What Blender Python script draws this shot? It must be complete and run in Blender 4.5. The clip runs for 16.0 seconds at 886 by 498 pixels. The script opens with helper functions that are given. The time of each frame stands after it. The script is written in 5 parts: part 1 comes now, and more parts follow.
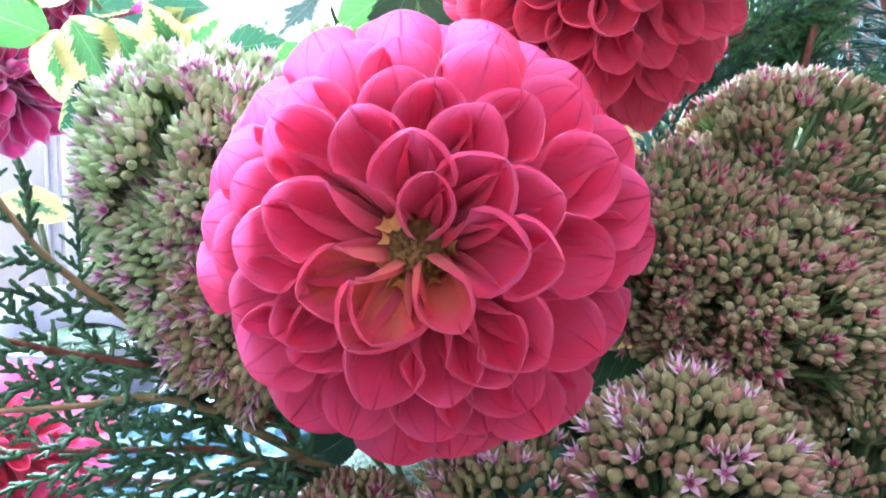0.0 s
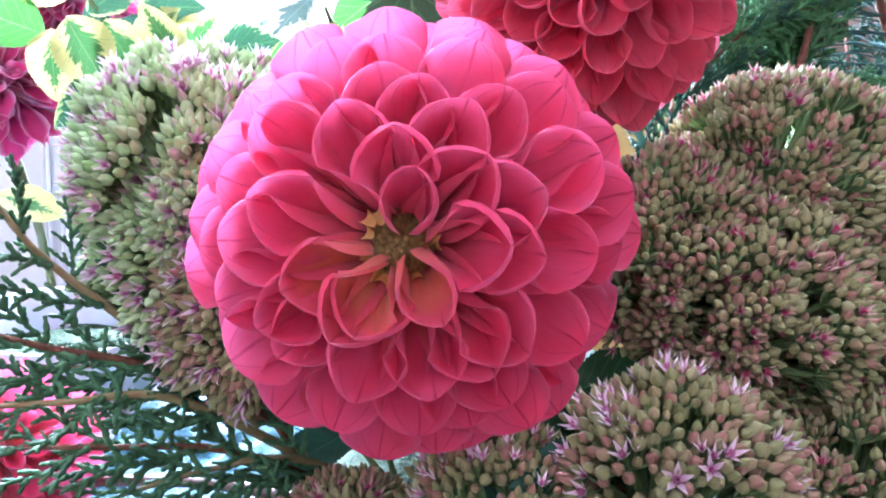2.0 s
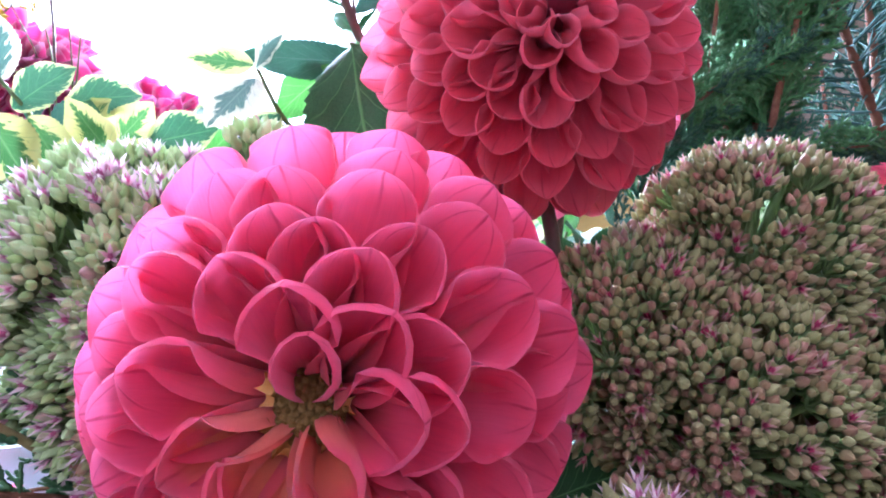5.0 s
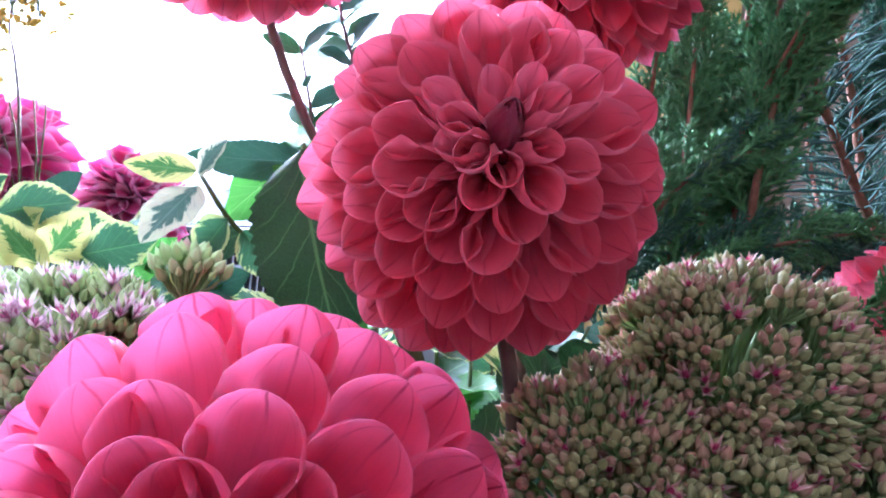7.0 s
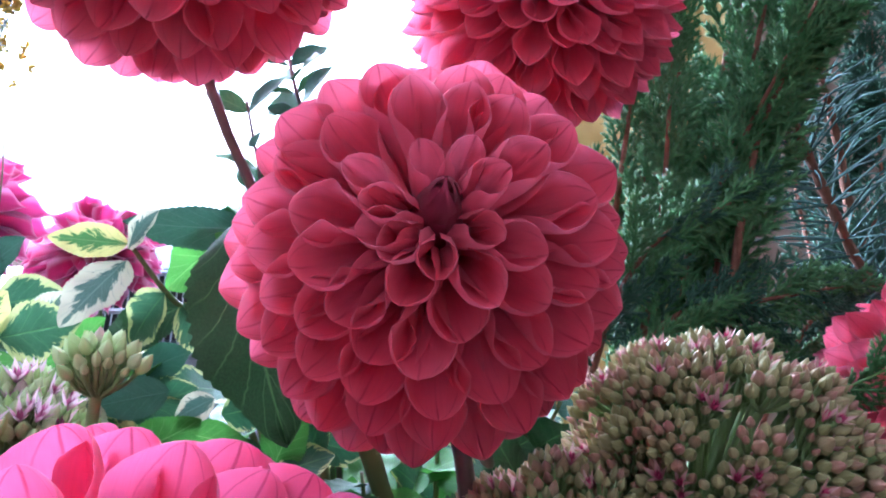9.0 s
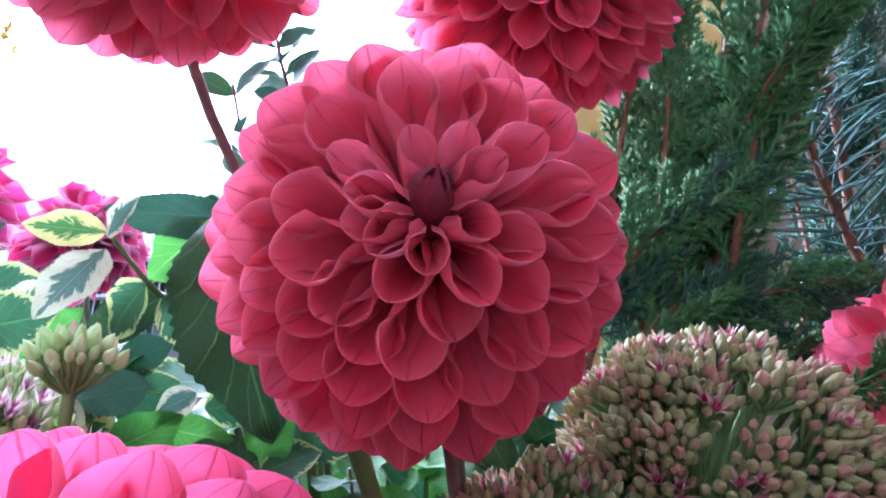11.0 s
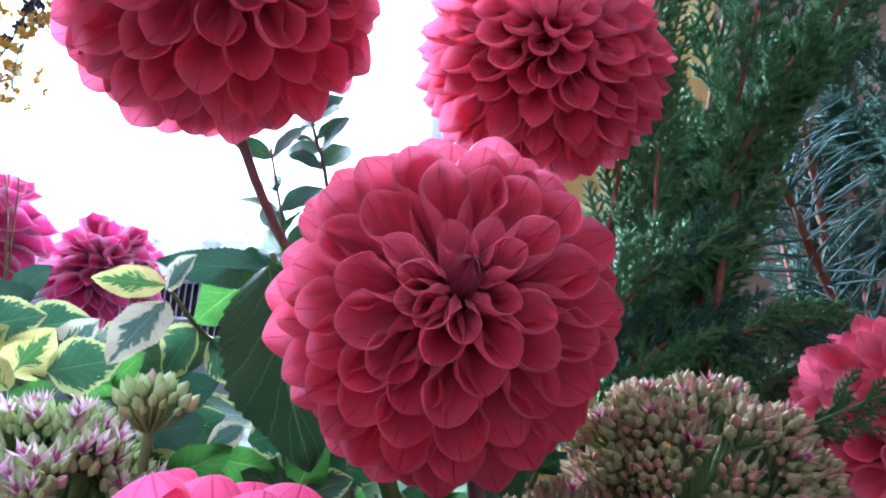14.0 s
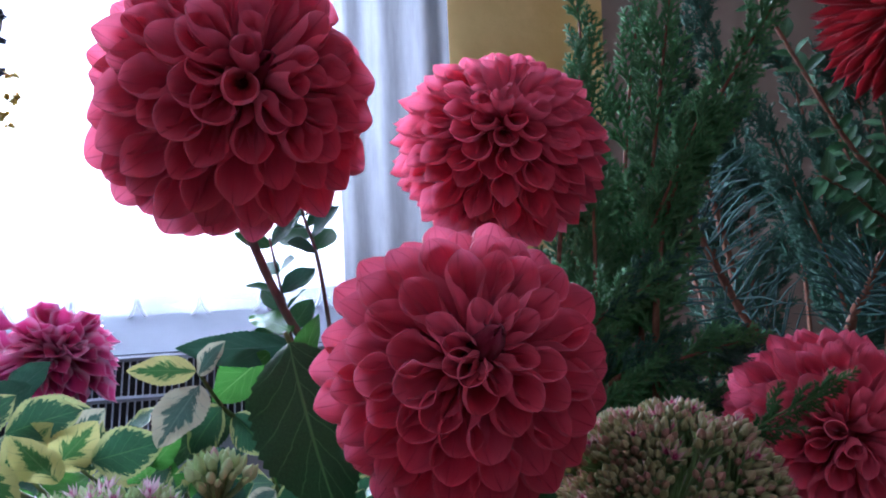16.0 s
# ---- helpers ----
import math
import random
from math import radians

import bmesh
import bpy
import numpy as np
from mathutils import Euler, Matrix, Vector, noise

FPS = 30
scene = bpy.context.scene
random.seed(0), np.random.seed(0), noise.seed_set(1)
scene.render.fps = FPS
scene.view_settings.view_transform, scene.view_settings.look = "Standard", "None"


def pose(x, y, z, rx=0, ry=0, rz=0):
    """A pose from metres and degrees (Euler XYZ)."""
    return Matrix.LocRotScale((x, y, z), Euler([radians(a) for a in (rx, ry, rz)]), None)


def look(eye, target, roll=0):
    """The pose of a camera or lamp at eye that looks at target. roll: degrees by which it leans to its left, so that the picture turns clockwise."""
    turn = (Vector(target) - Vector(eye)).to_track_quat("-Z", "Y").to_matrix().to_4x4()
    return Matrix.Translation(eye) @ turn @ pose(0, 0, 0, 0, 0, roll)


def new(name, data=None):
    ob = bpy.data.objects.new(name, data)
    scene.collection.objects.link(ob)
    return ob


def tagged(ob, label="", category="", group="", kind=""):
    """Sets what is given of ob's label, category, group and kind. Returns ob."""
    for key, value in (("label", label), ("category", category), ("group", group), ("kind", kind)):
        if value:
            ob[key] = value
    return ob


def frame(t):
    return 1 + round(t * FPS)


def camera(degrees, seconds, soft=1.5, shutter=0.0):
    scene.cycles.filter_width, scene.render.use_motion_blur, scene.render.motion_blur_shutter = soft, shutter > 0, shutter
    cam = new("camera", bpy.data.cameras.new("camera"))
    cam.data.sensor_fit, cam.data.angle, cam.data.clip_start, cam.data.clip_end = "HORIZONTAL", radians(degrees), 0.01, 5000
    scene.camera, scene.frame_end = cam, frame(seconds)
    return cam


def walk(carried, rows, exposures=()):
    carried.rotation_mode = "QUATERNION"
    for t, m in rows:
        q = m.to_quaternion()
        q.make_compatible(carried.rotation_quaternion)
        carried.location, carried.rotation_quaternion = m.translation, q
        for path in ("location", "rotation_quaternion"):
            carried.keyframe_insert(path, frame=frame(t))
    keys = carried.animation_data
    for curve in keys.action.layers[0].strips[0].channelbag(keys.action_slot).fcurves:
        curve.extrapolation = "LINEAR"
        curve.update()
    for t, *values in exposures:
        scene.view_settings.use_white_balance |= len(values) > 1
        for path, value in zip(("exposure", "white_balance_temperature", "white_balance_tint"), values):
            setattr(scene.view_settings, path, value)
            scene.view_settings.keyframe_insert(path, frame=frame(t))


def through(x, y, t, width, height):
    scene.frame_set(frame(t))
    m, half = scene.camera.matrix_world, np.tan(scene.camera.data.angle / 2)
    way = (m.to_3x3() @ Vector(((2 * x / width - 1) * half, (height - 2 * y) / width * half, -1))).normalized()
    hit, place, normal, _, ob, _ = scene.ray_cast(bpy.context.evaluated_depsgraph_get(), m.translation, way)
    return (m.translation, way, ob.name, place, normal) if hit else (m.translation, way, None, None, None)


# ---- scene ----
cam = camera(63.5, 16.0, soft=2.0)
PATH = [
    (0, (0.007, 0.011, 1.099), (-0.005, 1.95, 0.61), 5.2),
    (0.5, (0.009, 0.014, 1.098), (-0.005, 1.954, 0.611), 5.3),
    (1, (0.01, 0.016, 1.098), (-0.001, 1.957, 0.614), 5.3),
    (1.5, (0.009, 0.014, 1.098), (-0.007, 1.954, 0.615), 5.3),
    (2, (0.01, 0.01, 1.098), (-0.009, 1.952, 0.619), 5.3),
    (2.5, (0.012, 0.006, 1.101), (-0.012, 1.95, 0.63), 5.2),
    (3, (0.014, 0.007, 1.103), (-0.012, 1.953, 0.643), 4.8),
    (3.5, (0.014, 0.011, 1.104), (-0.016, 1.961, 0.658), 4.2),
    (3.7, (0.015, 0.013, 1.105), (-0.019, 1.964, 0.665), 4.0),
    (5.8, (0.025, 0.034, 1.123), (0.028, 2.0, 0.761), 2.4),
    (6, (0.027, 0.034, 1.127), (0.032, 2.001, 0.764), 2.6),
    (6.5, (0.03, 0.038, 1.131), (0.032, 2.011, 0.807), 2.5),
    (7, (0.031, 0.047, 1.132), (0.026, 2.028, 0.856), 2.5),
    (7.5, (0.035, 0.047, 1.138), (0.024, 2.029, 0.867), 2.2),
    (8, (0.038, 0.056, 1.14), (0.029, 2.042, 0.906), 2.2),
    (8.5, (0.039, 0.062, 1.141), (0.033, 2.051, 0.933), 1.9),
    (9, (0.042, 0.065, 1.141), (0.046, 2.057, 0.956), 1.4),
    (9.5, (0.043, 0.071, 1.14), (0.058, 2.062, 0.954), 1.1),
    (12, (0.042, 0.072, 1.142), (0.08, 2.057, 0.907), 2.6),
    (12.5, (0.042, 0.069, 1.142), (0.089, 2.055, 0.912), 2.7),
    (13, (0.039, 0.062, 1.146), (0.089, 2.049, 0.93), 2.5),
    (13.5, (0.037, 0.054, 1.15), (0.085, 2.043, 0.947), 2.2),
    (14, (0.034, 0.047, 1.155), (0.078, 2.039, 0.974), 2.1),
    (14.5, (0.029, 0.04, 1.158), (0.067, 2.034, 0.998), 1.8),
    (15, (0.02, 0.025, 1.161), (0.086, 2.02, 1.034), 0.8),
    (15.5, (0.015, 0.019, 1.163), (0.199, 2.009, 1.077), -0.8),
    (16, (0.005, 0.014, 1.165), (0.299, 1.991, 1.113), -2.4),
]
EXPOSURES = [(t, stops - 0.12, 5350, 20) for t, stops in ((0, 0.76), (3.7, 0.66), (6, 0.10), (9, -0.28), (12.5, 0.04), (14, -0.5), (14.5, -0.85), (15, -1.2), (15.5, -1.48), (16, -1.60))]
walk(cam, [(t, look(eye, target, roll)) for t, eye, target, roll in PATH], exposures=EXPOSURES)

# ---- light: overcast sky behind the curtained window, an added fill lamp behind the viewer ----
world = bpy.data.worlds.new("world")
scene.world = world
world.use_nodes = True
sky = world.node_tree.nodes.new("ShaderNodeTexSky")
sky.sky_type, sky.sun_disc, sky.sun_elevation, sky.sun_rotation = "NISHITA", False, radians(35), radians(20)
world.node_tree.nodes["Background"].inputs["Strength"].default_value = 0.08
world.node_tree.links.new(sky.outputs[0], world.node_tree.nodes["Background"].inputs["Color"])


def area_lamp(name, m, sx, sy, watts, colour):
    lamp = bpy.data.lights.new(name, "AREA")
    lamp.shape, lamp.size, lamp.size_y, lamp.energy, lamp.color = "RECTANGLE", sx, sy, watts, colour
    ob = new(name, lamp)
    ob.matrix_world = m
    return ob


WIN_Y = 1.15                     # inner face of the window wall
area_lamp("window_daylight", look((-0.64, WIN_Y + 0.205, 1.72), (-0.64, 0, 1.72)), 1.30, 1.25, 640, (0.82, 0.91, 1.0))
# added warm fill from high behind the viewer, no known source there
area_lamp("rear_fill", look((0.3, -1.50, 2.34), (0.3, 0, 1.15)), 2.2, 0.64, 4.4, (1.0, 0.88, 0.78))

# ---- materials ----


def material(name):
    m = bpy.data.materials.new(name)
    m.use_nodes = True
    m.node_tree.nodes.clear()
    return m


class Net:
    """Short hand for building a node tree."""

    def __init__(self, m):
        self.t = m.node_tree

    def node(self, kind, **props):
        n = self.t.nodes.new(kind)
        for k, v in props.items():
            if k == "operation":
                n.operation = v
            elif k == "blend":
                n.data_type, n.blend_type = "RGBA", v
        return n

    def put(self, socket, v):
        if hasattr(v, "is_linked"):
            self.t.links.new(v, socket)
        elif isinstance(v, (tuple, list)) and len(v) == 3 and socket.type == "RGBA":
            socket.default_value = (*v, 1)
        else:
            socket.default_value = v

    def math(self, op, a, b=0.0, c=None, clamp=False):
        n = self.node("ShaderNodeMath", operation=op)
        n.use_clamp = clamp
        self.put(n.inputs[0], a)
        self.put(n.inputs[1], b)
        if c is not None:
            self.put(n.inputs[2], c)
        return n.outputs[0]

    def step(self, x, lo, hi, a=0.0, b=1.0):
        n = self.node("ShaderNodeMapRange")
        n.interpolation_type = "SMOOTHSTEP"
        for i, v in enumerate((x, lo, hi, a, b)):
            self.put(n.inputs[i], v)
        return n.outputs[0]

    def mix(self, f, a, b, blend="MIX"):
        n = self.node("ShaderNodeMix", blend=blend)
        self.put(n.inputs[0], f)
        self.put(n.inputs[6], a)
        self.put(n.inputs[7], b)
        return n.outputs[2]

    def noise(self, vec, scale, detail=3.0, rough=0.55):
        n = self.node("ShaderNodeTexNoise")
        if vec is not None:
            self.put(n.inputs["Vector"], vec)
        self.put(n.inputs["Scale"], scale)
        self.put(n.inputs["Detail"], detail)
        self.put(n.inputs["Roughness"], rough)
        return n.outputs[0]

    def scaled(self, vec, s, add=(0, 0, 0)):
        n = self.node("ShaderNodeMapping")
        self.put(n.inputs[0], vec)
        self.put(n.inputs[1], add)
        self.put(n.inputs[3], s)
        return n.outputs[0]

    def coords(self):
        return self.node("ShaderNodeTexCoord")

    def uv(self):
        c = self.coords().outputs["UV"]
        s = self.node("ShaderNodeSeparateXYZ")
        self.put(s.inputs[0], c)
        return c, s.outputs[0], s.outputs[1]

    def chance(self):
        """A number of its own for each object and each loose piece of a mesh."""
        a = self.node("ShaderNodeObjectInfo").outputs["Random"]
        b = self.node("ShaderNodeNewGeometry").outputs["Random Per Island"]
        return self.math("FRACT", self.math("ADD", a, self.math("MULTIPLY", b, 7.31)))

    def bump(self, h, strength, dist):
        n = self.node("ShaderNodeBump")
        self.put(n.inputs["Strength"], strength)
        self.put(n.inputs["Distance"], dist)
        self.put(n.inputs["Height"], h)
        return n.outputs[0]

    def finish(self, colour, rough=0.5, normal=None, metal=0.0, spec=0.4, through=0.0, through_colour=None, sheen=0.0):
        p = self.node("ShaderNodeBsdfPrincipled")
        self.put(p.inputs["Base Color"], colour)
        self.put(p.inputs["Roughness"], rough)
        self.put(p.inputs["Metallic"], metal)
        self.put(p.inputs["Specular IOR Level"], spec)
        self.put(p.inputs["Sheen Weight"], sheen)
        if normal is not None:
            self.put(p.inputs["Normal"], normal)
        out = self.node("ShaderNodeOutputMaterial")
        if through > 0:
            tr = self.node("ShaderNodeBsdfTranslucent")
            self.put(tr.inputs["Color"], through_colour if through_colour is not None else colour)
            if normal is not None:
                self.put(tr.inputs["Normal"], normal)
            mx = self.node("ShaderNodeMixShader")
            self.put(mx.inputs[0], through)
            self.t.links.new(p.outputs[0], mx.inputs[1])
            self.t.links.new(tr.outputs[0], mx.inputs[2])
            self.t.links.new(mx.outputs[0], out.inputs[0])
        else:
            self.t.links.new(p.outputs[0], out.inputs[0])


def petal_material(name, main, edge, dark, base, base_reach, vein=0.95, white_tip=0.0, pale=0.35, glow=0.50, lip=0.45):
    m = material(name)
    n = Net(m)
    uv, u, v = n.uv()
    under = n.math("GREATER_THAN", u, 1.5)
    u = n.math("SUBTRACT", u, n.math("MULTIPLY", under, 2.0))
    rnd = n.node("ShaderNodeObjectInfo").outputs["Random"]
    shift = n.math("MULTIPLY", rnd, 17.0)
    off = n.node("ShaderNodeCombineXYZ")
    n.put(off.inputs[0], shift)
    n.put(off.inputs[1], shift)
    add = n.node("ShaderNodeVectorMath", operation="ADD")
    n.put(add.inputs[0], uv)
    n.put(add.inputs[1], off.outputs[0])
    moved = add.outputs[0]
    wob = n.math("MULTIPLY", n.math("SUBTRACT", n.noise(n.scaled(moved, (3, 3, 1)), 1.0, 2), 0.5), 0.05)
    x = n.math("ABSOLUTE", n.math("ADD", n.math("SUBTRACT", u, 0.5), wob))
    # crease along the middle and one down each side, drawn together towards the tip
    width = n.math("SUBTRACT", 1.06, n.math("POWER", v, 3.0))
    side = n.math("ABSOLUTE", n.math("SUBTRACT", x, n.math("MULTIPLY", 0.25, width)))
    mid_line = n.step(x, 0.003, 0.016, 1.0, 0.0)
    side_line = n.step(side, 0.002, 0.013, 0.75, 0.0)
    lines = n.math("MAXIMUM", mid_line, side_line)
    patch = n.step(n.noise(n.scaled(moved, (4, 3, 1)), 1.0, 3), 0.35, 0.62)
    reach = n.math("MULTIPLY", n.step(v, 0.46, 0.86), n.math("MULTIPLY_ADD", patch, 0.55, 0.45))
    lines = n.math("MULTIPLY", lines, n.math("MULTIPLY", reach, vein))
    fine = n.noise(n.scaled(moved, (46, 2.2, 1)), 1.0, 3, 0.6)
    blotch = n.noise(n.scaled(moved, (2.6, 2.0, 1)), 1.0, 3)
    c = n.mix(n.step(blotch, 0.3, 0.8, 0.0, 0.4), main, edge)
    c = n.mix(n.math("MULTIPLY", n.step(fine, 0.42, 0.75), 0.22), c, dark)
    rim = n.step(x, 0.455, 0.5)
    rim = n.math("MAXIMUM", rim, n.step(v, 0.955, 1.0))
    c = n.mix(n.math("MULTIPLY", rim, lip), c, edge)
    if white_tip:
        margin = n.math("MAXIMUM", n.step(n.math("ADD", x, n.math("MULTIPLY", fine, 0.08)), 0.26, 0.50), n.step(v, 0.70, 1.0))
        c = n.mix(n.math("MULTIPLY", margin, white_tip), c, (0.90, 0.66, 0.82))
    low = n.math("MULTIPLY", n.step(n.math("ADD", v, n.math("MULTIPLY", n.math("SUBTRACT", blotch, 0.5), 0.5)), base_reach - 0.2, base_reach + 0.2, 1.0, 0.0), n.math("MULTIPLY_ADD", rnd, 0.5, 0.5))
    c = n.mix(low, c, base)
    c = n.mix(n.math("MULTIPLY", n.step(x, 0.0, 0.45, 1.0, 0.0), n.math("MULTIPLY", low, 0.5)), c, base)
    c = n.mix(n.math("MULTIPLY", under, pale), c, edge)
    plain = c
    c = n.mix(lines, c, dark)
    c = n.mix(n.math("MULTIPLY", n.math("SUBTRACT", rnd, 0.3), 0.28, clamp=True), c, dark)
    h = n.math("ADD", n.math("MULTIPLY", fine, 0.35), n.math("MULTIPLY", lines, -0.9))
    soft = n.node("ShaderNodeGamma")
    n.put(soft.inputs[0], n.mix(0.55, plain, edge))
    n.put(soft.inputs[1], 0.5)
    through = n.mix(n.math("MULTIPLY", lines, 0.5), soft.outputs[0], dark)
    n.finish(c, 0.46, n.bump(h, 0.35, 0.0006), spec=0.32, through=glow, through_colour=through, sheen=0.16)
    return m


PETAL_CORAL = petal_material("petal_coral_pink", (0.87, 0.052, 0.138), (0.94, 0.27, 0.55), (0.46, 0.006, 0.05), (0.75, 0.30, 0.12), 0.26, pale=0.12, glow=0.56, lip=0.05)
PETAL_CORAL_YELLOW = petal_material("petal_coral_yellow_base", (0.82, 0.055, 0.13), (0.90, 0.22, 0.38), (0.44, 0.008, 0.036), (0.93, 0.33, 0.17), 0.50, pale=0.2, glow=0.55, lip=0.15)
PETAL_RED = petal_material("petal_rose_red", (0.86, 0.076, 0.146), (0.93, 0.28, 0.43), (0.46, 0.012, 0.055), (0.66, 0.07, 0.05), 0.2, pale=0.35, lip=0.12, glow=0.55)
PETAL_MAGENTA = petal_material("petal_magenta", (0.60, 0.014, 0.155), (0.74, 0.10, 0.34), (0.28, 0.003, 0.055), (0.42, 0.01, 0.07), 0.15, 0.5, 0.85, pale=0.3, glow=0.36)
PETAL_SCARLET = petal_material("petal_scarlet", (0.24, 0.004, 0.009), (0.32, 0.010, 0.016), (0.12, 0.001, 0.003), (0.5, 0.02, 0.01), 0.1, 0.4)
PETAL_BUD = petal_material("petal_maroon_bud", (0.24, 0.008, 0.036), (0.40, 0.03, 0.09), (0.16, 0.003, 0.018), (0.25, 0.01, 0.03), 0.2, 0.4, pale=0.1, glow=0.2)


def organic(name, a, b, scale, rough=0.5, spec=0.4, through=0.0, bump=0.3, dist=0.0005, third=None, vary=0.35):
    """Plant skin: two tones by noise, a shift of tone from piece to piece, fine relief."""
    m = material(name)
    n = Net(m)
    co = n.coords().outputs["Object"]
    f = n.noise(co, scale, 4)
    c = n.mix(n.step(f, 0.3, 0.7), a, b)
    if third:
        c = n.mix(n.step(n.chance(), 0.55, 0.95, 0.0, 0.9), c, third)
    c = n.mix(n.math("MULTIPLY", n.chance(), vary), c, (a[0] * 0.45, a[1] * 0.45, a[2] * 0.45))
    n.finish(c, rough, n.bump(n.noise(co, scale * 6, 3), bump, dist), spec=spec, through=through)
    return m


STEM_GREEN = organic("stem_green", (0.10, 0.135, 0.045), (0.15, 0.18, 0.065), 90, 0.45)
STEM_DARK = organic("stem_maroon_brown", (0.115, 0.070, 0.066), (0.18, 0.115, 0.10), 120, 0.42)
BARK = organic("bark_red_brown", (0.16, 0.055, 0.03), (0.26, 0.11, 0.06), 260, 0.8, bump=0.8, dist=0.001)
SAPWOOD = organic("twig_tan", (0.26, 0.19, 0.08), (0.34, 0.27, 0.13), 200, 0.7)
CYPRESS = organic("cypress_green", (0.048, 0.135, 0.060), (0.085, 0.205, 0.080), 300, 0.55, 0.35, 0.12, vary=0.45)
JUNIPER = organic("juniper_green", (0.060, 0.205, 0.070), (0.11, 0.31, 0.10), 220, 0.55, 0.3, 0.20, third=(0.25, 0.47, 0.15), vary=0.7)
# shaded copy of the juniper green, the shade is in the colour
JUNIPER_SHADED = organic("juniper_shaded", (0.026, 0.095, 0.055), (0.045, 0.15, 0.08), 220, 0.55, 0.35, 0.1, vary=0.5)
NEEDLE = organic("pine_needle_blue_green", (0.026, 0.075, 0.064), (0.05, 0.11, 0.095), 160, 0.6, 0.15, 0.08, third=(0.09, 0.165, 0.145))
SEDUM_STEM = organic("sedum_stem", (0.24, 0.37, 0.13), (0.34, 0.46, 0.20), 160, 0.5, through=0.15)
FLORET_YELLOW = organic("floret_yellow", (0.55, 0.25, 0.06), (0.70, 0.40, 0.13), 400, 0.6, through=0.2)
DISC_BROWN = organic("disc_ochre", (0.31, 0.19, 0.05), (0.42, 0.28, 0.085), 900, 0.8, bump=0.9, dist=0.001)
GOLD = organic("goldenrod_yellow", (0.62, 0.38, 0.03), (0.74, 0.52, 0.08), 300, 0.7, through=0.3)
BERRY = organic("berry_blue_black", (0.012, 0.010, 0.022), (0.03, 0.025, 0.05), 300, 0.35)


def bud_material(name, green, pale, pink, pinkness):
    m = material(name)
    n = Net(m)
    uv, u, v = n.uv()
    r = n.chance()
    r2 = n.math("FRACT", n.math("MULTIPLY", r, 13.7))
    c = n.mix(r2, green, pale)
    tint = n.math("MULTIPLY", n.step(r, 1.0 - pinkness, 1.0), n.step(v, 0.05, 0.9, 0.35, 1.0))
    c = n.mix(tint, c, pink)
    c = n.mix(n.step(v, 0.0, 0.35, 0.45, 0.0), c, (green[0] * 0.7, green[1] * 0.85, green[2] * 0.6))
    ridge = n.math("SINE", n.math("MULTIPLY", u, 31.4))
    n.finish(c, 0.48, n.bump(ridge, 0.25, 0.0003), spec=0.28, through=0.24)
    return m


BUD_L = bud_material("sedum_bud_green", (0.43, 0.58, 0.25), (0.66, 0.77, 0.48), (0.62, 0.40, 0.40), 0.10)
BUD_R = bud_material("sedum_bud_cream", (0.28, 0.275, 0.115), (0.41, 0.37, 0.19), (0.44, 0.20, 0.165), 0.60)


def star_material(name, low, tip, core):
    """Open floret: petals paler towards their points, a deep pink heart."""
    m = material(name)
    n = Net(m)
    uv, u, v = n.uv()
    c = n.mix(n.step(v, 0.15, 0.75), low, tip)
    c = n.mix(n.math("MULTIPLY", n.chance(), 0.3), c, low)
    c = n.mix(n.math("GREATER_THAN", u, 1.5), c, core)
    n.finish(c, 0.5, spec=0.25, through=0.3)
    return m


STAR_L = star_material("sedum_star_lilac", (0.70, 0.40, 0.53), (0.80, 0.64, 0.70), (0.62, 0.20, 0.38))
STAR_R = star_material("sedum_star_rose", (0.52, 0.17, 0.22), (0.56, 0.38, 0.33), (0.55, 0.07, 0.18))


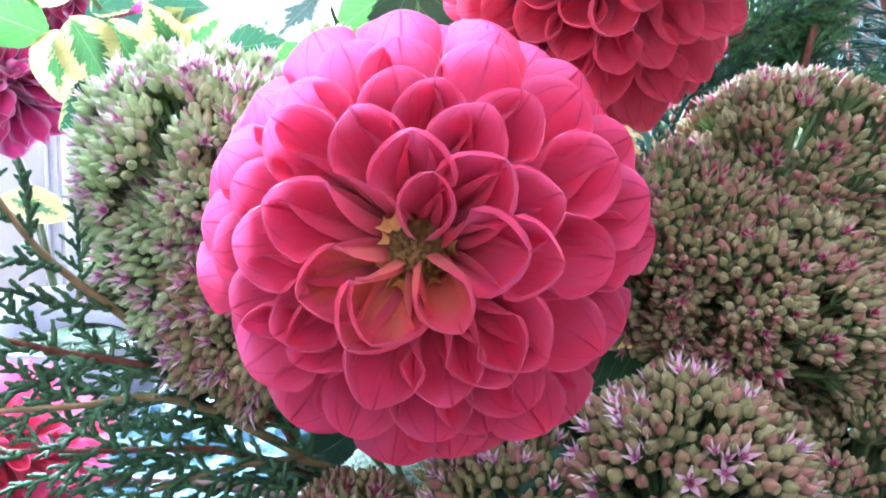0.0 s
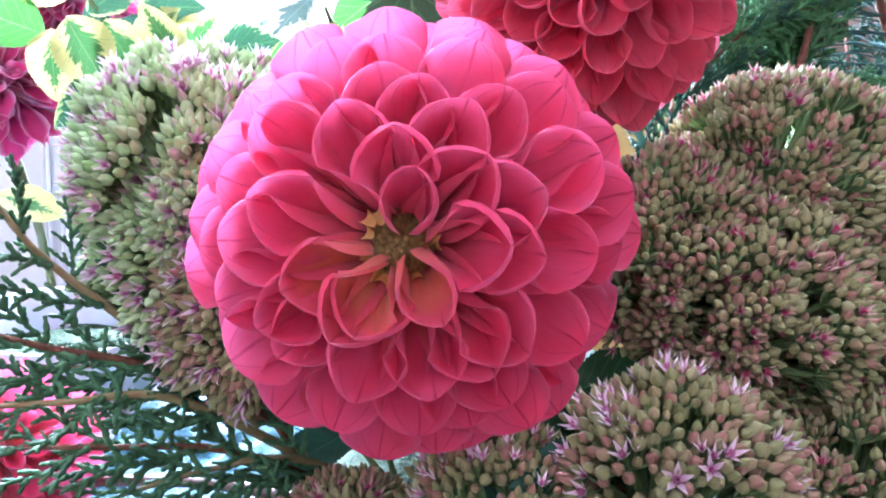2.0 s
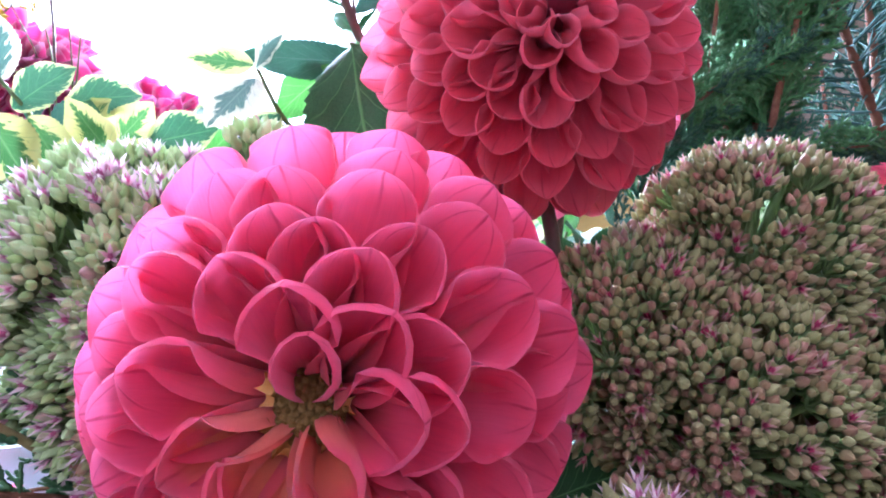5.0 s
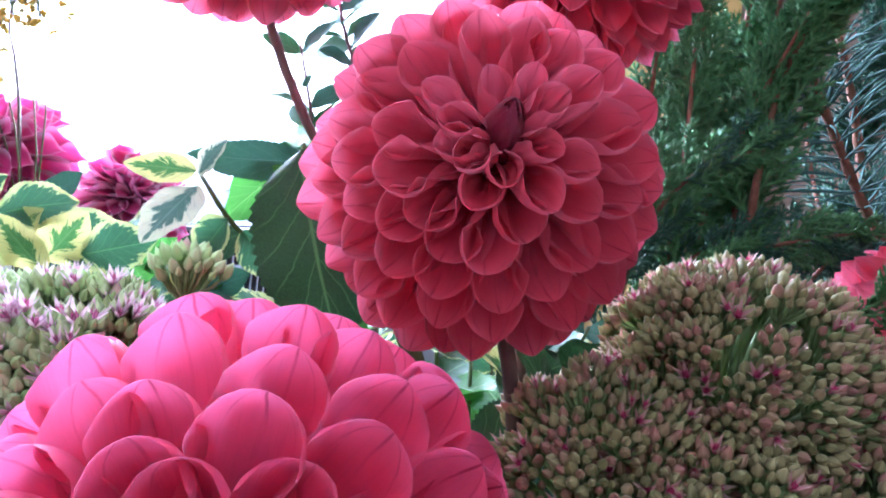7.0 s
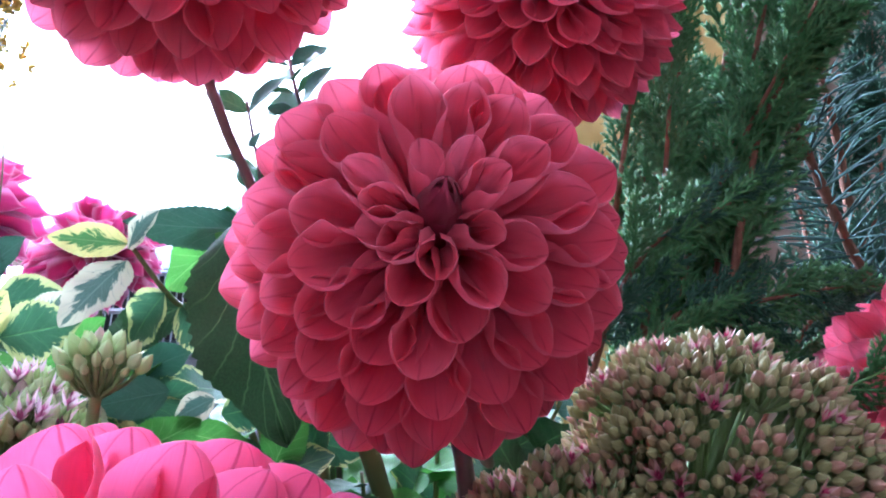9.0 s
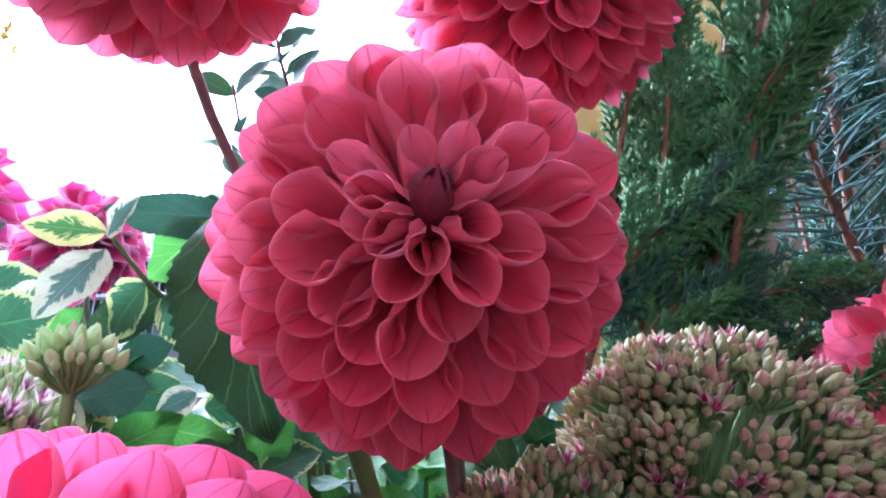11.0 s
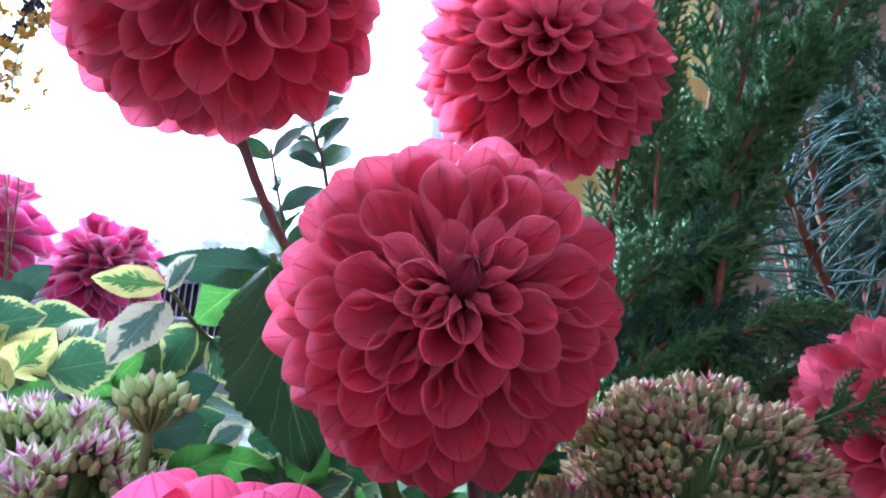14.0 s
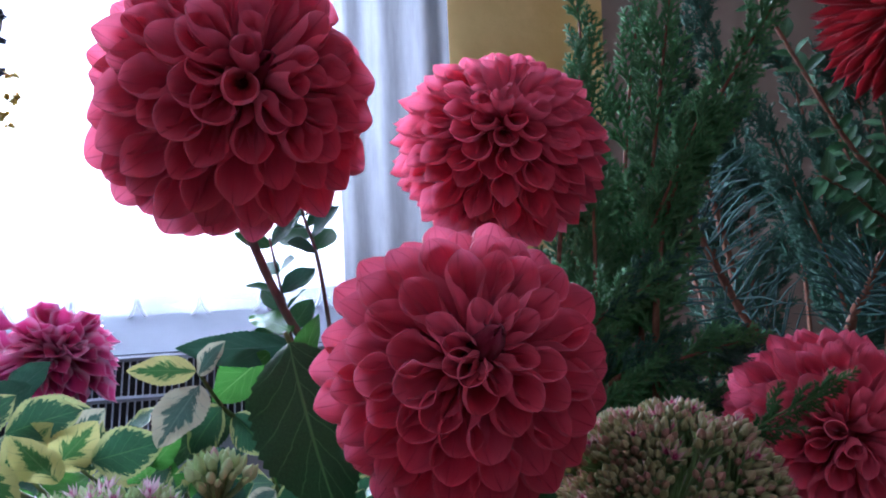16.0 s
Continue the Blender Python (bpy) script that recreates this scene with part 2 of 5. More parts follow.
def leaf_material(name, green, light, vein_colour, through, margin=None, reach=0.0, gloss=0.38, bump=0.6, spec=0.35):
    m = material(name)
    n = Net(m)
    uv, u, v = n.uv()
    x = n.math("ABSOLUTE", n.math("SUBTRACT", u, 0.5))
    r = n.node("ShaderNodeObjectInfo").outputs["Random"]
    co = n.coords().outputs["Object"]
    f = n.noise(co, 120, 3)
    c = n.mix(n.step(f, 0.3, 0.7), green, light)
    mid = n.step(x, 0.006, 0.022, 1.0, 0.0)
    bent = n.math("ADD", n.math("MULTIPLY", n.math("MULTIPLY", x, x), 0.8), n.math("MULTIPLY", n.noise(n.scaled(uv, (5, 9, 1)), 1.0, 2), 0.06))
    wave = n.math("FRACT", n.math("MULTIPLY", n.math("SUBTRACT", v, n.math("SUBTRACT", n.math("MULTIPLY", x, 1.0), bent)), 6.5))
    ribs = n.math("MULTIPLY", n.step(n.math("ABSOLUTE", n.math("SUBTRACT", wave, 0.5)), 0.01, 0.05, 1.0, 0.0), n.step(x, 0.3, 0.48, 1.0, 0.15))
    net = n.node("ShaderNodeTexVoronoi", feature="DISTANCE_TO_EDGE")
    n.put(net.inputs["Vector"], n.scaled(uv, (9, 15, 1)))
    n.put(net.inputs["Scale"], 1.0)
    mesh_lines = n.step(net.outputs["Distance"], 0.02, 0.09, 0.28, 0.0)
    veins = n.math("MAXIMUM", n.math("MAXIMUM", mid, n.math("MULTIPLY", ribs, 0.75)), mesh_lines)
    if margin:
        slant = n.node("ShaderNodeCombineXYZ")
        n.put(slant.inputs[0], n.math("MULTIPLY", x, 5.0))
        n.put(slant.inputs[1], n.math("MULTIPLY", n.math("SUBTRACT", v, n.math("MULTIPLY", x, 0.7)), 15.0))
        n.put(slant.inputs[2], n.math("MULTIPLY", r, 31.0))
        wide = n.noise(slant.outputs[0], 1.0, 4, 0.7)
        jag = n.math("MULTIPLY", n.math("SUBTRACT", wide, 0.5), 0.75)
        edge = n.math("ADD", n.math("ADD", x, jag), n.math("MULTIPLY", n.math("ABSOLUTE", n.math("SUBTRACT", v, 0.48)), 0.42))
        lim = n.math("MULTIPLY_ADD", r, 0.12, reach)
        c = n.mix(n.step(edge, lim, n.math("ADD", lim, 0.03)), c, margin)
    c = n.mix(n.math("MULTIPLY", veins, 0.75), c, vein_colour)
    tiny = n.noise(co, 900, 2)
    h = n.math("ADD", n.math("MULTIPLY", veins, -0.8), n.math("MULTIPLY", tiny, 0.3))
    n.finish(c, gloss, n.bump(h, bump, 0.0006), spec=spec, through=through)
    return m


LEAF_DARK = leaf_material("leaf_dark_green", (0.022, 0.075, 0.026), (0.040, 0.115, 0.040), (0.13, 0.29, 0.10), 0.06, gloss=0.40, spec=0.32)
LEAF_FRESH = leaf_material("leaf_fresh_green", (0.05, 0.19, 0.03), (0.09, 0.28, 0.05), (0.20, 0.42, 0.12), 0.40)
LEAF_BLUE = leaf_material("leaf_blue_green", (0.034, 0.11, 0.07), (0.065, 0.17, 0.11), (0.10, 0.20, 0.15), 0.10, gloss=0.5, spec=0.22)
LEAF_YELLOW_EDGE = leaf_material("leaf_yellow_margin", (0.04, 0.13, 0.035), (0.07, 0.20, 0.05), (0.12, 0.24, 0.08), 0.3, (0.57, 0.54, 0.20), 0.16)
LEAF_CREAM_EDGE = leaf_material("leaf_cream_margin", (0.05, 0.12, 0.085), (0.09, 0.18, 0.14), (0.16, 0.26, 0.20), 0.28, (0.60, 0.59, 0.42), 0.24)
LEAF_GREEN_EDGE = leaf_material("leaf_thin_margin", (0.026, 0.095, 0.046), (0.05, 0.15, 0.07), (0.10, 0.25, 0.09), 0.3, (0.50, 0.54, 0.22), 0.41)
LEAF_SMALL = leaf_material("leaf_small_green", (0.022, 0.085, 0.030), (0.04, 0.125, 0.045), (0.08, 0.19, 0.08), 0.15, gloss=0.5, spec=0.2)


def plaster(name, a, b, scale, rough=0.85, bump=0.25, stretch=(1, 1, 1)):
    m = material(name)
    n = Net(m)
    co = n.scaled(n.coords().outputs["Object"], stretch)
    c = n.mix(n.step(n.noise(co, scale, 5), 0.3, 0.72), a, b)
    c = n.mix(n.math("MULTIPLY", n.noise(co, scale * 9, 3), 0.25), c, (a[0] * 0.7, a[1] * 0.7, a[2] * 0.7))
    n.finish(c, rough, n.bump(n.noise(co, scale * 14, 4), bump, 0.002), spec=0.25)
    return m


WALL_BEIGE = plaster("wall_beige", (0.28, 0.21, 0.17), (0.34, 0.26, 0.205), 4)
CEILING = plaster("ceiling_white", (0.74, 0.74, 0.72), (0.80, 0.80, 0.78), 3)
OCHRE_STRIP = plaster("ochre_strip", (0.66, 0.43, 0.14), (0.78, 0.55, 0.22), 7, 0.7, 0.4)
WALL_WHITE = plaster("wall_grey", (0.27, 0.235, 0.205), (0.32, 0.285, 0.25), 3)
WOOD_FLOOR = plaster("floor_boards", (0.10, 0.055, 0.03), (0.15, 0.09, 0.05), 3, 0.45, 0.2, (1, 9, 1))
PAINT_WHITE = plaster("white_enamel", (0.74, 0.75, 0.78), (0.79, 0.80, 0.82), 6, 0.35, 0.05)
# heater enamels: the shadow below the window is put into these grey-blues
SILL_SHADED = plaster("deep_shaded_enamel", (0.17, 0.185, 0.225), (0.22, 0.235, 0.275), 6, 0.85, 0.05)
HEATER_SHADED = plaster("shaded_enamel", (0.25, 0.27, 0.33), (0.31, 0.33, 0.39), 6, 0.4, 0.05)
GLAZE_WHITE = plaster("white_glaze", (0.46, 0.48, 0.56), (0.54, 0.56, 0.64), 6, 0.3, 0.05)
# near-black colour for the shade between the grille slats
SLOT_SHADE = plaster("slot_shade", (0.03, 0.03, 0.035), (0.05, 0.05, 0.055), 6, 0.8, 0.1)
CLOTH_GREEN = plaster("dark_green_tablecloth", (0.035, 0.05, 0.04), (0.055, 0.075, 0.06), 9, 0.8, 0.4)
FOIL_BLUE = plaster("pale_blue_wrapping", (0.012, 0.075, 0.10), (0.08, 0.20, 0.25), 40, 0.55, 0.6)
PAPER = plaster("white_paper", (0.40, 0.42, 0.50), (0.50, 0.52, 0.60), 9, 0.8, 0.3)
BOWL_DARK = plaster("dark_glazed_clay", (0.035, 0.04, 0.035), (0.07, 0.07, 0.06), 15, 0.35, 0.2)
MOSS = organic("foam_and_moss", (0.02, 0.05, 0.02), (0.05, 0.09, 0.035), 60, 0.9, bump=1.0, dist=0.003)


def sheer_material(name, clear, tone):
    m = material(name)
    n = Net(m)
    co = n.coords().outputs["Object"]
    weave = n.noise(n.scaled(co, (60, 60, 9)), 1.0, 4, 0.7)
    c = n.mix(n.step(weave, 0.35, 0.7), tone, (tone[0] * 0.8, tone[1] * 0.8, tone[2] * 0.82))
    d = n.node("ShaderNodeBsdfDiffuse")
    n.put(d.inputs[0], c)
    n.put(d.inputs["Normal"], n.bump(weave, 0.5, 0.004))
    tl = n.node("ShaderNodeBsdfTranslucent")
    n.put(tl.inputs[0], c)
    a = n.node("ShaderNodeMixShader")
    n.put(a.inputs[0], 0.5)
    n.t.links.new(d.outputs[0], a.inputs[1])
    n.t.links.new(tl.outputs[0], a.inputs[2])
    tp = n.node("ShaderNodeBsdfTransparent")
    b = n.node("ShaderNodeMixShader")
    n.put(b.inputs[0], clear)
    n.t.links.new(a.outputs[0], b.inputs[1])
    n.t.links.new(tp.outputs[0], b.inputs[2])
    out = n.node("ShaderNodeOutputMaterial")
    n.t.links.new(b.outputs[0], out.inputs[0])
    return m


SHEER = sheer_material("sheer_curtain", 0.5, (0.86, 0.88, 0.92))
SHEER_THIN = sheer_material("sheer_scallop", 0.75, (0.86, 0.88, 0.92))
SHEER_HEM = sheer_material("curtain_hem", 0.12, (0.88, 0.90, 0.94))
# white cloth toned dark grey, so its weaker backlight is in the colour
DRAPE_DIMMED = sheer_material("dimmed_curtain_edge", 0.02, (0.155, 0.157, 0.165))
SKY_CARD = material("overcast_sky")
_n = Net(SKY_CARD)
_e = _n.node("ShaderNodeEmission")
_n.put(_e.inputs[0], _n.mix(_n.step(_n.noise(_n.coords().outputs["Object"], 1.2, 3), 0.35, 0.7), (0.86, 0.93, 1.0), (1.0, 1.0, 1.0)))
_n.put(_e.inputs[1], 7.0)
_n.t.links.new(_e.outputs[0], _n.node("ShaderNodeOutputMaterial").inputs[0])

# ---- mesh helpers ----
rng = random.Random(7)


def mesh(name, verts, faces, mat, uvs=None, smooth=True):
    me = bpy.data.meshes.new(name)
    me.from_pydata([tuple(v) for v in verts], [], faces)
    me.materials.append(mat)
    if uvs is not None:
        layer = me.uv_layers.new(name="UVMap")
        idx = np.empty(len(me.loops), dtype=np.int32)
        me.loops.foreach_get("vertex_index", idx)
        layer.data.foreach_set("uv", np.asarray(uvs, dtype=np.float32)[idx].ravel())
    if smooth:
        me.polygons.foreach_set("use_smooth", np.ones(len(me.polygons), dtype=bool))
    me.update()
    return me


def part(name, data, parent, m=None, label="", kind=""):
    ob = new(name, data)
    ob.parent = parent
    if m is not None:
        ob.matrix_local = m
    return tagged(ob, label, "", "", kind)


def thing(name, m, label, category, group="", kind=""):
    ob = new(name)
    ob.empty_display_size = 0.01
    ob.matrix_world = m
    return tagged(ob, label, category, group, kind)


def solid(name, data, label, category, group="", kind="", m=None):
    ob = new(name, data)
    if m is not None:
        ob.matrix_world = m
    return tagged(ob, label, category, group, kind)


def grid(nu, nv, f):
    """A sheet of nu by nv points from f(u, v), both 0..1."""
    v, fc, uv = [], [], []
    for j in range(nv):
        for i in range(nu):
            a, b = i / (nu - 1), j / (nv - 1)
            v.append(f(a, b))
            uv.append((a, b))
    for j in range(nv - 1):
        for i in range(nu - 1):
            k = j * nu + i
            fc.append((k, k + 1, k + nu + 1, k + nu))
    return v, fc, uv


class Pile:
    """Collects loose pieces that are joined into one mesh."""

    def __init__(self):
        self.v, self.f, self.uv = [], [], []

    def add(self, v, f, uv=None):
        k = len(self.v)
        self.v.extend(v)
        self.f.extend([tuple(i + k for i in q) for q in f])
        self.uv.extend(uv if uv is not None else [(0.5, 0.5)] * len(v))

    def mesh(self, name, mat, smooth=True):
        return mesh(name, self.v, self.f, mat, self.uv, smooth)


def frames_along(pts):
    """Tangent and two side directions at each point of a line."""
    out = []
    side = None
    for i, p in enumerate(pts):
        t = (pts[min(i + 1, len(pts) - 1)] - pts[max(i - 1, 0)]).normalized()
        if side is None:
            side = t.orthogonal().normalized()
        side = (side - t * side.dot(t)).normalized()
        out.append((t, side, t.cross(side)))
    return out


def tube(pts, radii, n=6, closed=True):
    pts = [Vector(p) for p in pts]
    v, f, uv = [], [], []
    for i, (p, (t, a, b)) in enumerate(zip(pts, frames_along(pts))):
        r = radii[i] if isinstance(radii, (list, tuple)) else radii
        for k in range(n):
            w = 2 * math.pi * k / n
            v.append(p + (a * math.cos(w) + b * math.sin(w)) * r)
            uv.append((k / n, i / (len(pts) - 1)))
    for i in range(len(pts) - 1):
        for k in range(n):
            f.append((i * n + k, i * n + (k + 1) % n, (i + 1) * n + (k + 1) % n, (i + 1) * n + k))
    if closed:
        f.append(tuple(range(n))[::-1])
        f.append(tuple(range((len(pts) - 1) * n, len(pts) * n)))
    return v, f, uv


def smooth_line(pts, n):
    """n points on a Catmull-Rom line through pts."""
    p = [Vector(q) for q in pts]
    p = [p[0] * 2 - p[1]] + p + [p[-1] * 2 - p[-2]]
    out = []
    for i in range(n):
        s = i / (n - 1) * (len(p) - 3)
        k = min(int(s), len(p) - 4)
        t = s - k
        a, b, c, d = p[k:k + 4]
        out.append(0.5 * ((2 * b) + (c - a) * t + (2 * a - 5 * b + 4 * c - d) * t * t + (3 * b - a - 3 * c + d) * t ** 3))
    return out


def box(x0, x1, y0, y1, z0, z1, bevel=0.0):
    bm = bmesh.new()
    bmesh.ops.create_cube(bm, size=1, matrix=Matrix.Translation(((x0 + x1) / 2, (y0 + y1) / 2, (z0 + z1) / 2)) @ Matrix.Diagonal((x1 - x0, y1 - y0, z1 - z0, 1)))
    if bevel:
        bmesh.ops.bevel(bm, geom=bm.edges[:], offset=bevel, segments=2, affect="EDGES")
    return bm


def from_bm(name, bm, mat):
    me = bpy.data.meshes.new(name)
    bm.to_mesh(me)
    bm.free()
    me.materials.append(mat)
    return me


def facing(axis, origin, up=(0, 0, 1)):
    """A pose at origin whose z looks along axis and whose x lies level."""
    z = Vector(axis).normalized()
    x = Vector(up).cross(z).normalized()
    y = z.cross(x)
    return Matrix.Translation(origin) @ Matrix((x, y, z)).transposed().to_4x4()


# ---- room ----
X0, X1, Y0, Z0, Z1 = -2.2, 1.7, -1.6, 0.22, 2.85
solid("floor", from_bm("floor", box(X0, X1, Y0, WIN_Y, Z0 - 0.1, Z0), WOOD_FLOOR), "worn brown wooden floor of the room", "floor", kind="structure")
# unseen: ceiling white to bounce fill from above, grey walls dark to limit it
solid("ceiling", from_bm("ceiling", box(X0, X1, Y0, WIN_Y, Z1, Z1 + 0.1), CEILING), "unseen white ceiling that bounces daylight down as fill", "ceiling", kind="structure")
solid("wall_west", from_bm("wall_west", box(X0 - 0.1, X0, Y0, WIN_Y, Z0, Z1), WALL_WHITE), "plain grey plaster side wall", "wall", kind="structure")
solid("wall_east", from_bm("wall_east", box(X1, X1 + 0.1, Y0, WIN_Y, Z0, Z1), WALL_BEIGE), "plain beige plaster side wall", "wall", kind="structure")


def wall_with_opening(name, y0, y1, wx0, wx1, wz0, wz1, mat, label):
    bm = bmesh.new()
    for x0, x1, z0, z1 in ((X0, wx0, Z0, Z1), (wx1, X1, Z0, Z1), (wx0, wx1, Z0, wz0), (wx0, wx1, wz1, Z1)):
        b = box(x0, x1, y0, y1, z0, z1)
        me = bpy.data.meshes.new("piece")
        b.to_mesh(me)
        b.free()
        bm.from_mesh(me)
        bpy.data.meshes.remove(me)
    return solid(name, from_bm(name, bm, mat), label, "wall", kind="structure")


wall_with_opening("wall_north", WIN_Y, WIN_Y + 0.22, -1.30, 0.165, 1.08, 2.36, WALL_BEIGE, "beige plaster wall round the bright window")
# unseen wall; its opening goes with the added fill lamp
wall_with_opening("wall_south", Y0 - 0.1, Y0, -0.85, 1.45, 1.98, 2.70, WALL_WHITE, "unseen grey wall behind, opened for the added fill lamp")
# flat panel standing in for what is probably an ochre drape
solid("wall_panel", from_bm("wall_panel", box(0.188, 0.45, WIN_Y - 0.012, WIN_Y - 0.003, Z0, Z1), OCHRE_STRIP), "flat ochre yellow strip beside the curtain, standing in for a drape", "wall", kind="structure")
solid("backdrop", from_bm("backdrop", box(-3.5, 2.5, 2.3, 2.32, 0.0, 3.6), SKY_CARD), "white overcast sky outside the window", "sky", kind="structure")
window = thing("window_1", pose(0, 0, 0), "white framed window behind the sheer curtain", "window", kind="structure")
for nm, b in (("window_frame", (-1.30, -1.24)), ("window_frame", (-0.66, -0.58)), ("window_frame", (0.105, 0.165))):
    part(nm, from_bm(nm, box(b[0], b[1], WIN_Y + 0.12, WIN_Y + 0.18, 1.08, 2.36, 0.004), PAINT_WHITE), window)
for z in (1.08, 2.30):
    part("window_rail", from_bm("window_rail", box(-1.24, 0.105, WIN_Y + 0.12, WIN_Y + 0.18, z, z + 0.06, 0.004), PAINT_WHITE), window)


def curtain_sheet(x0, x1, z0, z1, y, folds, depth, scallop):
    def f(u, v):
        x = x0 + (x1 - x0) * u
        hem = z0 + scallop * (1 - abs(math.sin(math.pi * (x - x0) / 0.062))) * 0.8
        z = hem + (z1 - hem) * v
        return Vector((x, y + depth * math.sin(folds * u * 2 * math.pi + 1.3 * math.sin(5 * u)) + 0.004 * math.sin(37 * u), z))
    return grid(180, 14, f)


curtain = thing("curtain", pose(0, 0, 0), "sheer white curtain with a scalloped hem, glowing with daylight", "curtain")
v_, f_, uv_ = curtain_sheet(-1.42, 0.183, 1.086, 2.5, WIN_Y - 0.03, 13, 0.010, 0.0)
part("curtain_fabric", mesh("curtain_fabric", v_, f_, SHEER, uv_), curtain)
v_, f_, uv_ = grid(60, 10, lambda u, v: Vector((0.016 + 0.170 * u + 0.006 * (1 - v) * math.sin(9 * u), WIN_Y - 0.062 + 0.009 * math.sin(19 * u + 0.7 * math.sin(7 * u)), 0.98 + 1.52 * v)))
part("side_drape", mesh("side_drape", v_, f_, DRAPE_DIMMED, uv_), curtain, label="gathered denser edge of the white curtain, dimmed by a grey tone")
hem = Pile()
for k in range(18):
    cx = -1.39 + k * 0.0885
    edge_ = [Vector((cx + 0.043 * math.sin(a), WIN_Y - 0.047 + 0.002 * math.cos(3 * a), 1.086 - 0.043 * math.cos(a))) for a in [i / 16 * 3.14 - 1.57 for i in range(17)]]
    hem.add(*tube(edge_, 0.0026, 5))
    v_, f_, uv_ = grid(17, 2, lambda u, v: Vector((edge_[round(u * 16)].x, WIN_Y - 0.047, edge_[round(u * 16)].z * (1 - v) + 1.0865 * v)))
    part("scallop", mesh("scallop", v_, f_, SHEER_THIN, uv_), curtain)
part("hem_trim", hem.mesh("hem_trim", SHEER_HEM), curtain, label="white scalloped hem trim")
rod = tube([(-1.5, WIN_Y - 0.03, 2.52), (0.25, WIN_Y - 0.03, 2.52)], 0.012, 10)
part("curtain_rod", mesh("curtain_rod", rod[0], rod[1], PAINT_WHITE, rod[2]), curtain)

# ---- heater under the window ----
# its grey-blue carries the shadow it stands in
heater = thing("convector_heater", pose(0, 0, 0), "metal convector heater with slotted top grille under the window, shade painted in grey-blue", "heater")
part("body", from_bm("body", box(-0.47, 0.10, 0.99, 1.10, 0.30, 0.905, 0.006), HEATER_SHADED), heater)
part("back_panel", from_bm("back_panel", box(-0.47, 0.10, 1.08, 1.11, 0.905, 1.030, 0.003), SILL_SHADED), heater)
v_, f_, uv_ = grid(2, 2, lambda u, v: Vector((-0.47 + 0.57 * u, 1.040 + 0.100 * v, 1.014 + 0.074 * v)))
v_ += [p + Vector((0, 0.004, -0.006)) for p in v_]
part("top_cover", mesh("top_cover", v_, [(0, 1, 3, 2), (4, 6, 7, 5), (0, 4, 5, 1), (2, 3, 7, 6), (0, 2, 6, 4), (1, 5, 7, 3)], SILL_SHADED, None, False), heater, label="slanting top cover, shade painted in dark grey-blue")
# added dark sheet that stands for the shade inside the heater
part("inner_shade", from_bm("inner_shade", box(-0.46, 0.085, 1.06, 1.075, 0.91, 1.02), SLOT_SHADE), heater)


def grille_point(x, s):
    """A point on the slanting grille; s runs up from its lower edge."""
    return Vector((x, 0.992 + 0.045 * s, 0.907 + 0.105 * s))


for s0 in (0.0, 0.46, 0.94):
    v_, f_, uv_ = tube([grille_point(-0.47, s0 + 0.03), grille_point(0.10, s0 + 0.03)], 0.0045, 6)
    part("grille_rail", mesh("grille_rail", v_, f_, HEATER_SHADED, uv_, False), heater)
v_, f_, uv_ = tube([grille_point(0, 0.03), grille_point(0, 0.97)], 0.0014, 4)
slat_mesh = mesh("slat", v_, f_, HEATER_SHADED, uv_, False)
for k in range(61):
    part("slat", slat_mesh, heater, pose(-0.462 + k * 0.0092, 0, 0))

for x in (-0.40, 0.02):
    part("foot", from_bm("foot", box(x, x + 0.03, 1.0, 1.09, Z0, 0.30, 0.003), HEATER_SHADED), heater)
cabinet = thing("cabinet", pose(0, 0, 0), "low white painted cabinet beside the heater", "cabinet")
part("body", from_bm("body", box(-1.30, -0.492, 0.905, 1.10, Z0, 0.985, 0.004), PAINT_WHITE), cabinet)
part("top_board", from_bm("top_board", box(-1.31, -0.484, 0.89, 1.10, 0.985, 1.005, 0.004), PAINT_WHITE), cabinet)
for x in (-1.29, -0.89):
    part("door", from_bm("door", box(x, x + 0.385, 0.889, 0.904, 0.28, 0.97, 0.003), PAINT_WHITE), cabinet)

# ---- table, cloth and bowl under the flowers ----
table = thing("table", pose(0.05, 0.25, Z0), "round wooden table under a dark green cloth", "table")


def disc(r, z0, z1, n=48):
    v, f = [], []
    for z, q in ((z0, r), (z1, r)):
        v += [Vector((q * math.cos(2 * math.pi * i / n), q * math.sin(2 * math.pi * i / n), z)) for i in range(n)]
    f = [(i, (i + 1) % n, n + (i + 1) % n, n + i) for i in range(n)] + [tuple(range(n))[::-1], tuple(range(n, 2 * n))]
    return v, f


v_, f_ = disc(0.46, 0.58, 0.61)
part("tabletop", mesh("tabletop", v_, f_, WOOD_FLOOR, None, False), table)
for a in range(4):
    w = math.pi / 4 + a * math.pi / 2
    v_, f_, uv_ = tube([(0.30 * math.cos(w), 0.30 * math.sin(w), 0), (0.27 * math.cos(w), 0.27 * math.sin(w), 0.58)], [0.018, 0.028], 10)
    part("leg", mesh("leg", v_, f_, WOOD_FLOOR, uv_), table)
TOP = Z0 + 0.615


def cloth(u, v):
    a, r = 2 * math.pi * u, 0.62 * v
    fold = 0.012 * math.sin(9 * a) * max(0, r - 0.47) / 0.15
    if r <= 0.47:
        return Vector((0.05 + r * math.cos(a), 0.25 + r * math.sin(a), TOP + 0.0015 * math.sin(23 * r + 3 * a)))
    return Vector((0.05 + (0.475 + fold) * math.cos(a), 0.25 + (0.475 + fold) * math.sin(a), TOP - (r - 0.47) * 1.6))


v_, f_, uv_ = grid(97, 26, cloth)
